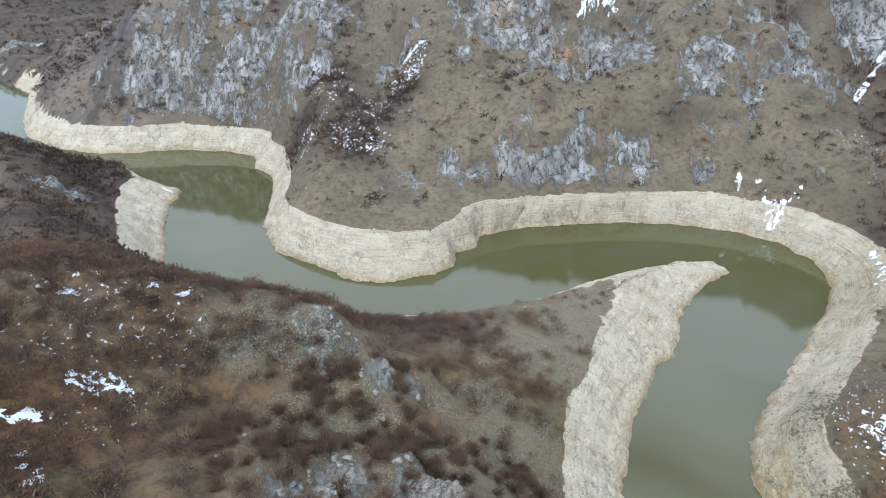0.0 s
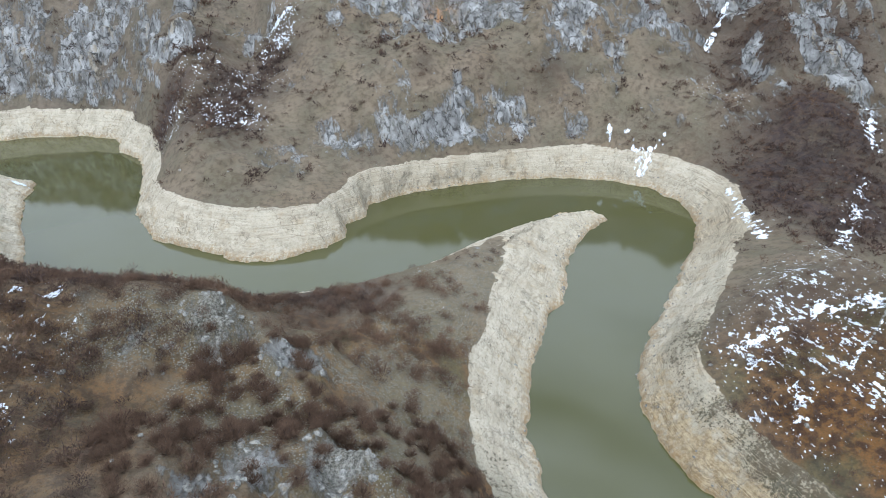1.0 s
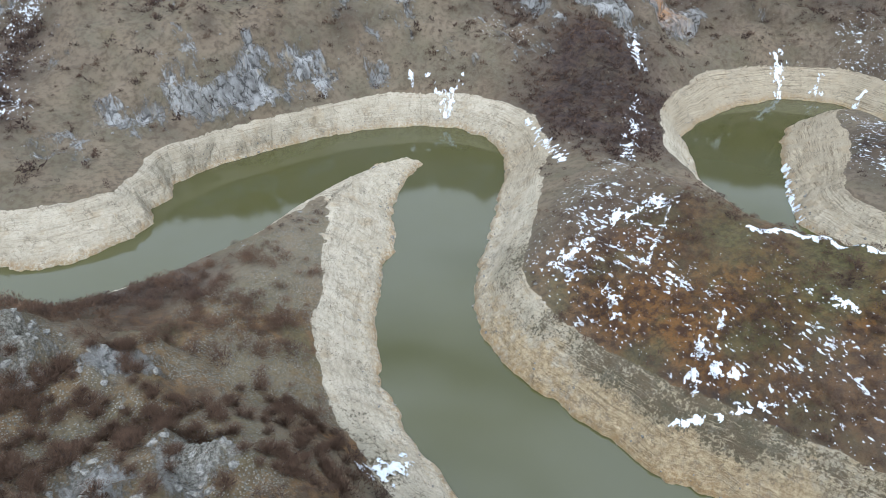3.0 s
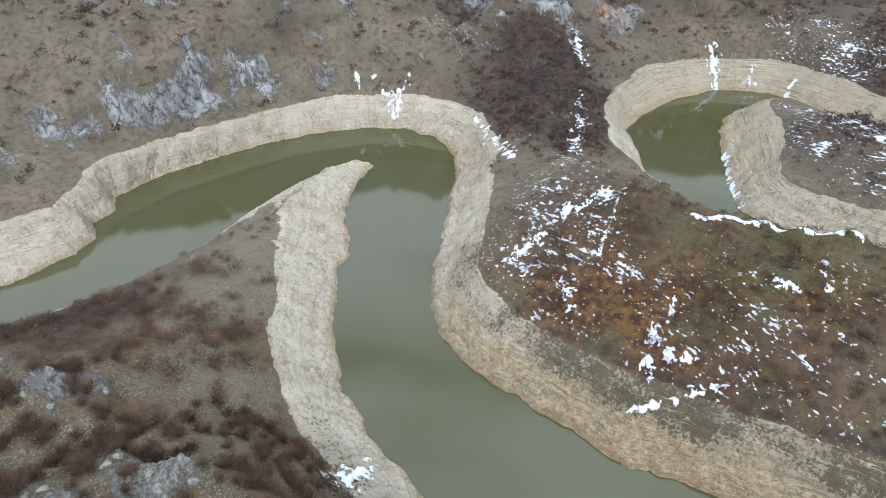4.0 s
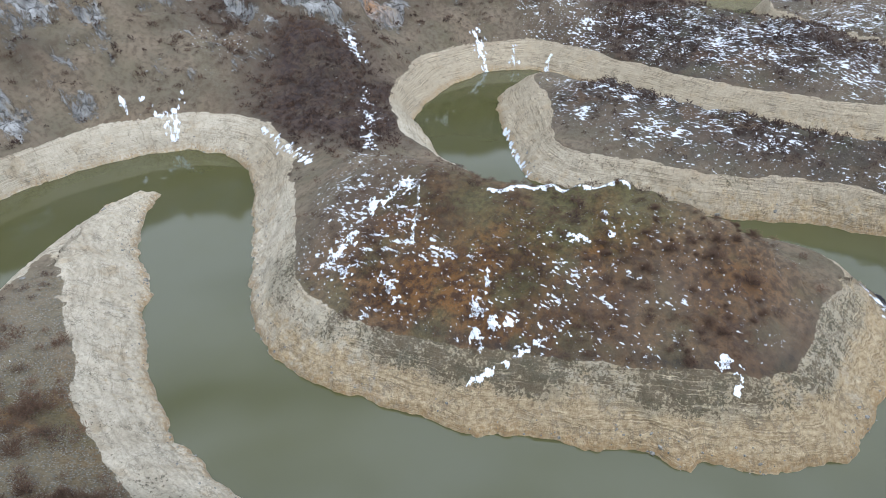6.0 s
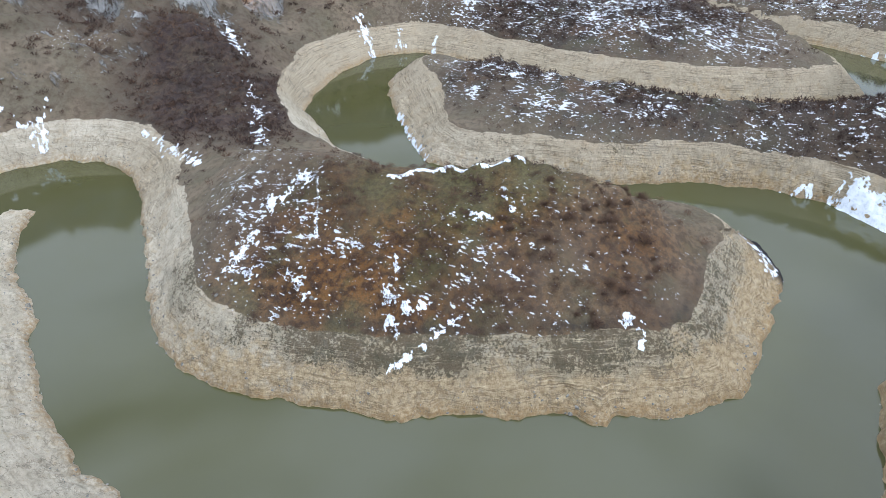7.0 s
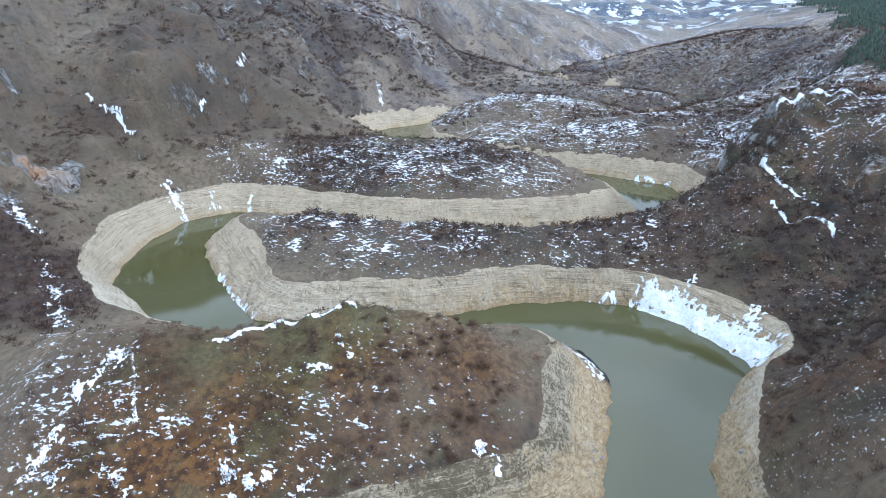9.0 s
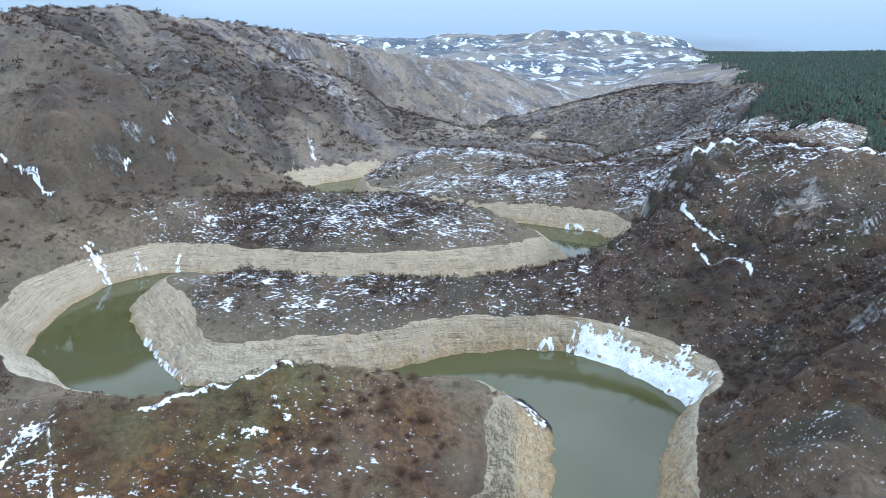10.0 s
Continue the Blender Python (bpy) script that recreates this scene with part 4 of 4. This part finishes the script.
    col = k.mix(k.step(k.noise(0.5, 4), 0.55, 0.7, 0, 0.6), col, (0.24, 0.20, 0.14))
    k.bump(k.noise(3.0, 5, 0.7), 0.25, 0.8)
    return k.colour(col)


STONE = stone_material()
rng = np.random.default_rng(7)


def twig_arrays(places, radius, tall, twigs, thick, tints, seed=0, long=1.0):
    """Bare bushes as sprays of thin blades that fan out from the root. One triangle a twig."""
    g = np.random.default_rng(seed)
    n = len(places)
    az = g.uniform(0, 2 * math.pi, (n, twigs))
    lean = np.sqrt(g.uniform(0.0, 1.0, (n, twigs)))
    dome = np.stack([np.cos(az) * lean, np.sin(az) * lean, np.sqrt(np.clip(1.05 - lean ** 2, 0.05, 1))], -1)
    lumps = 1 + 0.22 * np.sin(3 * az + g.uniform(0, 6, (n, 1))) * g.uniform(0.3, 1, (n, 1))
    start = dome * (1.0 * g.uniform(0.12, 1.0, (n, twigs)) ** 0.6 * 0.92 * lumps)[..., None]
    out = start + long * (0.09 * dome + g.normal(0, 0.10, (n, twigs, 3)) + np.array([0, 0, 0.04]))
    span = np.stack([radius, radius, tall], -1)[:, None, :]
    start, out = start * span, out * span
    start[..., 2] = np.maximum(start[..., 2] - 0.1, -0.1)
    side = np.cross(out - start, g.normal(size=(n, twigs, 3)))
    side /= np.linalg.norm(side, axis=-1, keepdims=True) + 1e-9
    side *= (thick * radius)[:, None, None] * g.uniform(0.6, 1.4, (n, twigs, 1))
    mid = start + (out - start) * 0.35
    base = places[:, None, :]
    co = np.stack([base + start - side * 0.5, base + mid + side, base + out], 2).reshape(-1, 3)
    tint = np.repeat(np.clip(tints[:, None] + g.uniform(-0.25, 0.25, (n, twigs)), 0, 1).ravel(), 3)
    return co, np.arange(len(co)).reshape(-1, 3), tint


def tinted_mesh(name, co, faces, tint, mat, flat=True):
    me = raw_mesh(name, co, faces, mat, flat)
    me.attributes.new("tint", "FLOAT", "POINT").data.foreach_set("value", np.asarray(tint, np.float32))
    return me


def read(field, x, y):
    i = np.clip(np.searchsorted(GX, x), 0, len(GX) - 1)
    j = np.clip(np.searchsorted(GY, y), 0, len(GY) - 1)
    return field[i, j]


def scatter(x0, x1, y0, y1, per_m2, density, seed):
    g = np.random.default_rng(seed)
    n = int((x1 - x0) * (y1 - y0) * per_m2)
    x, y = g.uniform(x0, x1, n), g.uniform(y0, y1, n)
    keep = (g.uniform(0, 1, n) < density(x, y)) & ((y > 55) | (x > 90) | (y < -75))
    x, y = x[keep], y[keep]
    return np.stack([x, y, height(x, y)], -1)


def dry_land(x, y):
    return (read(GDS, x, y) > 0) * (1 - np.clip(1.6 * read(GBANK, x, y), 0, 1))


def shrub_cover(x, y):
    clump = smooth(fbm(x, y, 16, 3, 101), 0.42, 0.62)
    d = 0.10 + 0.95 * smooth(read(G_SCRUB, x, y), 0.35, 0.75) + 0.85 * smooth(read(G_RUST, x, y), 0.3, 0.8) * clump
    near_hill = smooth(235 - y, 0, 30) * smooth(90 - x, 0, 20)
    d = d + 0.75 * near_hill * (0.1 + clump) * (1 - 0.75 * blobs(x, y, STONY)) + 0.7 * blobs(x, y, [(-75, 95, 40, 1.0), (-60, 125, 25, 0.7)])
    return np.clip(d * (1 - 0.8 * smooth(read(GCRAG, x, y), 0.3, 0.7)), 0, 1) * dry_land(x, y)


NEAR_BOX = lambda p: (p[:, 0] > -75) & (p[:, 0] < 45) & (p[:, 1] > 78) & (p[:, 1] < 178)
bushes = scatter(-330, 560, -260, 560, 0.11, shrub_cover, 11)
size = np.random.default_rng(12).gamma(5.0, 0.26, len(bushes)) + 0.55 + 0.75 * ((bushes[:, 1] < 200) & (bushes[:, 0] < 60))
lone = scatter(-330, 1100, 150, 600, 0.009, lambda x, y: (0.30 + smooth(fbm(x, y, 40, 3, 105), 0.4, 0.6)) * (1 - 0.7 * smooth(read(GCRAG, x, y), 0.3, 0.7)) * dry_land(x, y) * smooth(read(GRISE, x, y), 6, 20) * (y > 215 - 0.15 * x), 14)
tints = np.clip(0.45 + 0.9 * (fbm(bushes[:, 0], bushes[:, 1], 30, 3, 103) - 0.5) + np.random.default_rng(13).normal(0, 0.14, len(bushes)), 0, 1)
size = size * (1 + 0.25 * (bushes[:, 1] > 330))
tints = np.clip(tints - 0.15 * (bushes[:, 1] > 330) - 0.25 * (np.hypot(bushes[:, 0], bushes[:, 1]) > 250) - 0.45 * blobs(bushes[:, 0], bushes[:, 1], DARKWOOD), 0, 1)
near = NEAR_BOX(bushes)
order = np.argsort(np.hypot(bushes[:, 0] + 10, bushes[:, 1] - 100) + 1e6 * ~near)
single = np.zeros(len(bushes), bool)
single[order[:min(250, int(near.sum()))]] = True


def shrub_kind(seed):
    """One bare shrub of unit size: thick stems and a dome of fine twigs."""
    one = np.zeros((1, 3))
    root = new("shrub")
    a = twig_arrays(one, np.array([0.8]), np.array([0.8]), 40, 0.03, np.array([0.25]), seed)
    b = twig_arrays(one, np.array([1.0]), np.array([1.0]), 1000, 0.014, np.array([0.55]), seed + 50)
    a[0].reshape(-1, 3, 3)[:, 0] = (0.0, 0.0, -0.1)
    for name, arr in (("stem", a), ("crown", b)):
        ob = new(name, tinted_mesh(name, *arr, TWIGS))
        ob.parent = root
    return tagged(root, "leafless brown shrub on a rocky winter slope", "shrub", group="bare shrubs on the near hill")


kinds = [shrub_kind(300 + q) for q in range(6)]
for q, (p, r) in enumerate(zip(bushes[single], size[single])):
    g = random.Random(q)
    root = kinds[q] if q < 6 else copy_thing(kinds[g.randrange(6)], Matrix())
    root.matrix_basis = Matrix.LocRotScale(Vector(p), Euler((0, 0, g.uniform(0, 6.28))), Vector((r, r, r * g.uniform(0.75, 1.05))))

# rounder single shrubs on the dry east end of the island
g_is = np.random.default_rng(18)
for q in range(64):
    x, y = g_is.normal(193, 20), g_is.normal(30, 19)
    if read(GBANK, x, y) > 0.2 or read(GDS, x, y) < 8 or not 4 < y < 75:
        continue
    r = (float(g_is.gamma(4.0, 0.34)) + 0.8) / kinds[q % 6].scale.x
    root = copy_thing(kinds[q % 6], Matrix.LocRotScale((x, y, float(height(x, y))), Euler((0, 0, g_is.uniform(0, 6.28))), Vector((r, r, r * g_is.uniform(0.6, 0.85)))))
    tagged(root, "rounded leafless red-brown shrub on dry tan grass", "shrub", group="bare shrubs on the island")

lone_size = np.random.default_rng(16).gamma(4.0, 0.42, len(lone)) * (1 + np.hypot(lone[:, 0], lone[:, 1]) / 1500) + 0.5
co, f, tint = twig_arrays(lone, lone_size, lone_size * 0.85, 64, 0.095, np.random.default_rng(17).uniform(0.05, 0.5, len(lone)), 23, 1.7)
tagged(new("slope_shrubs", tinted_mesh("slope_shrubs", co, f, tint, TWIGS)), "dark single shrubs dotted over dry grass slopes", "scrub", kind="stuff")

rest = ~single
reach = np.hypot(bushes[:, 0], bushes[:, 1])
near_part = (bushes[:, 0] > -140) & (bushes[:, 0] < 60) & (bushes[:, 1] > 70) & (bushes[:, 1] < 215)
mid_part = ~near_part & ((reach < 240) & (bushes[:, 0] > -150) | (reach < 300) & (bushes[:, 1] < -60))
for name, pick, twigs, thick, spread, label in (
        ("hill_scrub", rest & near_part, 165, 0.038, 1.25, "dense bare red-brown scrub on the near hill"),
        ("bare_scrub", rest & mid_part, 80, 0.060, 1.6, "dense bare red-brown scrub on the nearer slopes"),
        ("gorge_scrub", rest & ~near_part & ~mid_part, 20, 0.150, 2.4, "dense bare purple-brown scrub over the gorge slopes")):
    co, f, tint = twig_arrays(bushes[pick], size[pick], size[pick] * 0.9, twigs, thick, tints[pick], 21, spread)
    tagged(new(name, tinted_mesh(name, co, f, tint, TWIGS)), label, "scrub", kind="stuff")


def far_cover(x, y):
    inside = (x > -330) & (x < 560) & (y > -260) & (y < 560)
    return np.where(inside, 0, np.clip(0.17 + 0.85 * np.maximum(grove(x, y), smooth(read(G_SCRUB, x, y), 0.5, 0.9)), 0, 1)) * dry_land(x, y)


far_bush = scatter(-420, 1300, -450, 680, 0.028, far_cover, 31)
fs = np.random.default_rng(32).gamma(3.0, 0.6, len(far_bush)) + 1.0
ft = np.clip(0.12 + 0.7 * (fbm(far_bush[:, 0], far_bush[:, 1], 60, 3, 109) - 0.5), 0, 1)
co, f, tint = twig_arrays(far_bush, fs, fs * 0.85, 18, 0.18, ft, 33, 2.2)
tagged(new("distant_scrub", tinted_mesh("distant_scrub", co, f, tint, TWIGS)), "bare winter scrub on the more distant slopes", "scrub", kind="stuff")


upland = scatter(-1000, -120, 600, 1300, 0.008, lambda x, y: (0.4 + 0.6 * smooth(fbm(x, y, 90, 3, 113), 0.4, 0.6)) * dry_land(x, y) * (x < -0.42 * y + 20), 35)
us = np.random.default_rng(36).uniform(2.6, 5.2, len(upland))
co, f, tint = twig_arrays(upland, us, us, 16, 0.18, np.random.default_rng(37).uniform(0.0, 0.25, len(upland)), 38, 2.2)
tagged(new("upland_wood", tinted_mesh("upland_wood", co, f, tint, TWIGS)), "dark leafless woodland on the distant hillside", "woodland", kind="stuff")


def tuft_cover(x, y):
    return np.clip(0.25 + read(G_RUST, x, y), 0, 1) * dry_land(x, y)


tufts = scatter(-120, 270, -60, 240, 0.55, tuft_cover, 41)
ts = np.random.default_rng(42).uniform(0.25, 0.6, len(tufts))
co, f, tint = twig_arrays(tufts, ts, ts * 0.8, 5, 0.28, np.clip(0.5 + 1.2 * (fbm(tufts[:, 0], tufts[:, 1], 14, 3, 111) - 0.5), 0, 1), 43)
tagged(new("dry_grass", tinted_mesh("dry_grass", co, f, tint, STRAW)), "dry straw and rust coloured grass tufts", "grass", kind="stuff")


def stone_shape(seed):
    """An angular block of limestone about one metre across."""
    bm = bmesh.new()
    bmesh.ops.create_icosphere(bm, subdivisions=2, radius=0.5)
    g = random.Random(seed)
    cuts = [(Vector((g.uniform(-1, 1), g.uniform(-1, 1), g.uniform(-0.6, 1))).normalized(), g.uniform(0.26, 0.42)) for _ in range(9)]
    for v in bm.verts:
        for n, d in cuts:
            over = v.co.dot(n) - d
            if over > 0:
                v.co -= n * over
        v.co *= 1 + 0.16 * noise.noise(v.co * 3 + Vector((seed, 0, 0)))
    me = bpy.data.meshes.new("rock_outcrop")
    bm.to_mesh(me)
    bm.free()
    me.materials.append(STONE)
    return me


STONES = [stone_shape(q) for q in range(8)]
outcrops = scatter(-75, 50, 75, 200, 0.05, lambda x, y: smooth(read(GCRAG, x, y), 0.35, 0.6) * dry_land(x, y), 51)[:110]
for q, p in enumerate(outcrops):
    g = random.Random(900 + q)
    ob = new("rock_outcrop", STONES[q % 8])
    s = g.uniform(1.2, 3.4)
    ob.matrix_basis = Matrix.LocRotScale(Vector(p) - Vector((0, 0, 0.12 * s)), Euler((g.uniform(-0.3, 0.3), g.uniform(-0.3, 0.3), g.uniform(0, 6.28))), Vector((s, s * g.uniform(0.6, 1.1), s * g.uniform(0.5, 0.9))))
    tagged(ob, "weathered pale grey limestone block in rough grass", "rock", group="limestone blocks of the near hill")


def stones_stuff(name, places, sizes, label, seed):
    bm = bmesh.new()
    bmesh.ops.create_icosphere(bm, subdivisions=1, radius=0.5)
    ico = np.array([v.co for v in bm.verts])
    tri = np.array([[v.index for v in q.verts] for q in bm.faces])
    bm.free()
    g = np.random.default_rng(seed)
    n = len(places)
    v = ico[None] * g.uniform(0.6, 1.15, (n, len(ico), 1)) * sizes[:, None, None] * g.uniform(0.55, 1.2, (n, 1, 3))
    a = g.uniform(0, 6.28, n)
    c, s = np.cos(a)[:, None], np.sin(a)[:, None]
    v = np.stack([v[..., 0] * c - v[..., 1] * s, v[..., 0] * s + v[..., 1] * c, v[..., 2] * 0.8], -1) + places[:, None, :]
    f = (tri[None] + (np.arange(n) * len(ico))[:, None, None]).reshape(-1, 3)
    tagged(new(name, raw_mesh(name, v.reshape(-1, 3), f, STONE, True)), label, "stones", kind="stuff")


spots = scatter(-330, 430, -220, 480, 0.03, lambda x, y: np.clip(0.04 + 0.9 * smooth(read(GCRAG, x, y), 0.3, 0.6), 0, 1) * dry_land(x, y), 61)
stones_stuff("loose_rocks", spots, np.random.default_rng(62).gamma(3.0, 0.35, len(spots)) + 0.4, "scattered pale limestone rocks on the slopes", 63)
shingle = scatter(20, 300, -110, 340, 0.12, lambda x, y: (read(GDS, x, y) > -0.5) * (read(GDS, x, y) < 6) * 1.0, 64)
stones_stuff("shore_rubble", shingle, np.random.default_rng(65).gamma(2.0, 0.25, len(shingle)) + 0.25, "pale broken rubble along the waterline", 66)


# ---- pines on the plateau ----
def pine_arrays(places, tall, seed):
    g = np.random.default_rng(seed)
    n, sides, tiers = len(places), 6, 2
    co, tint = [], []
    for t in range(tiers):
        z0, z1 = 0.10 + 0.34 * t, 0.10 + 0.34 * t + 0.55
        r = 0.36 * (1 - 0.24 * t)
        ang = np.linspace(0, 2 * math.pi, sides, endpoint=False)[None] + g.uniform(0, 6, (n, 1))
        rr = r * g.uniform(0.55, 1.15, (n, sides))
        rim = np.stack([np.cos(ang) * rr, np.sin(ang) * rr, z0 + g.uniform(-0.07, 0.05, (n, sides))], -1)
        top = np.zeros((n, 1, 3))
        top[..., 2] = z1
        top[..., :2] += g.normal(0, 0.02, (n, 1, 2))
        nxt = np.roll(rim, -1, axis=1)
        tri = np.stack([rim, nxt, np.repeat(top, sides, 1)], 2)
        co.append(tri)
        tint.append(np.repeat(g.uniform(0, 1, (n, 1)), sides * 3, 1))
    co = np.concatenate(co, 1) * tall[:, None, None, None] + places[:, None, None, :]
    tint = np.concatenate(tint, 1)
    co = co.reshape(-1, 3)
    return co, np.arange(len(co)).reshape(-1, 3), tint.ravel()


def wood_cover(x, y):
    return smooth(pinewood(x, y) + 5.0 * (fbm(x, y, 60, 3, 121) - 0.5), -0.2, 0.9) * (np.degrees(np.arctan2(x, y)) < 136) * np.clip(620 / np.hypot(x, y), 0.05, 1) ** 1.9


pines = scatter(300, 4000, -2400, -200, 0.055, wood_cover, 71)
co, f, tint = pine_arrays(pines, np.random.default_rng(72).uniform(3.6, 7, len(pines)) * (0.75 + np.hypot(pines[:, 0], pines[:, 1]) / 2600), 73)
tagged(new("pine_forest", tinted_mesh("pine_forest", co, f, tint, NEEDLES)), "dark green pine forest covering the distant plateau", "forest", kind="stuff")


def pine_kind():
    root = new("pine_tree")
    crown = pine_arrays(np.zeros((1, 3)), np.array([1.0]), 75)
    new("crown", tinted_mesh("crown", *crown, NEEDLES)).parent = root
    bm = bmesh.new()
    bmesh.ops.create_cone(bm, segments=7, radius1=0.022, radius2=0.008, depth=0.7, cap_ends=True, matrix=Matrix.Translation((0, 0, 0.32)))
    me = bpy.data.meshes.new("trunk")
    bm.to_mesh(me)
    bm.free()
    me.materials.append(TWIGS)
    me.attributes.new("tint", "FLOAT", "POINT")
    new("trunk", me).parent = root
    return tagged(root, "dark green pine at the edge of the snowy plateau", "tree", group="pines by the plateau rim")


first = pine_kind()
g = random.Random(5)
for q in range(34):
    x, y = (g.gauss(500, 26), g.gauss(-268, 16)) if q < 16 else (g.gauss(470, 24), g.gauss(-320, 16))
    s = g.uniform(5, 9)
    m = Matrix.LocRotScale((x, y, float(height(x, y)) - 0.2), Euler((0, 0, g.uniform(0, 6))), (s, s, s))
    ob = first if q == 0 else copy_thing(first, Matrix())
    ob.matrix_basis = m


# ---- ruined field wall on the island ----
def field_wall():
    root = new("stone_wall")
    line = [(166, 131), (154, 123), (143, 117)]
    g = random.Random(8)
    k = 0
    for a, b in zip(line[:-1], line[1:]):
        n = int(math.dist(a, b) / 0.75)
        for q in range(n):
            x, y = a[0] + (b[0] - a[0]) * q / n + g.uniform(-0.2, 0.2), a[1] + (b[1] - a[1]) * q / n + g.uniform(-0.2, 0.2)
            s = g.uniform(0.7, 1.3)
            ob = new("stone", STONES[k % 8])
            ob.parent = root
            ob.matrix_basis = Matrix.LocRotScale((x, y, float(height(x, y)) + 0.15 * s), Euler((g.uniform(-0.4, 0.4), 0, g.uniform(0, 6))), (s, s * 0.8, s * 0.7))
            k += 1
    tagged(root, "low ruined dry-stone wall across the brown grass", "wall")


field_wall()
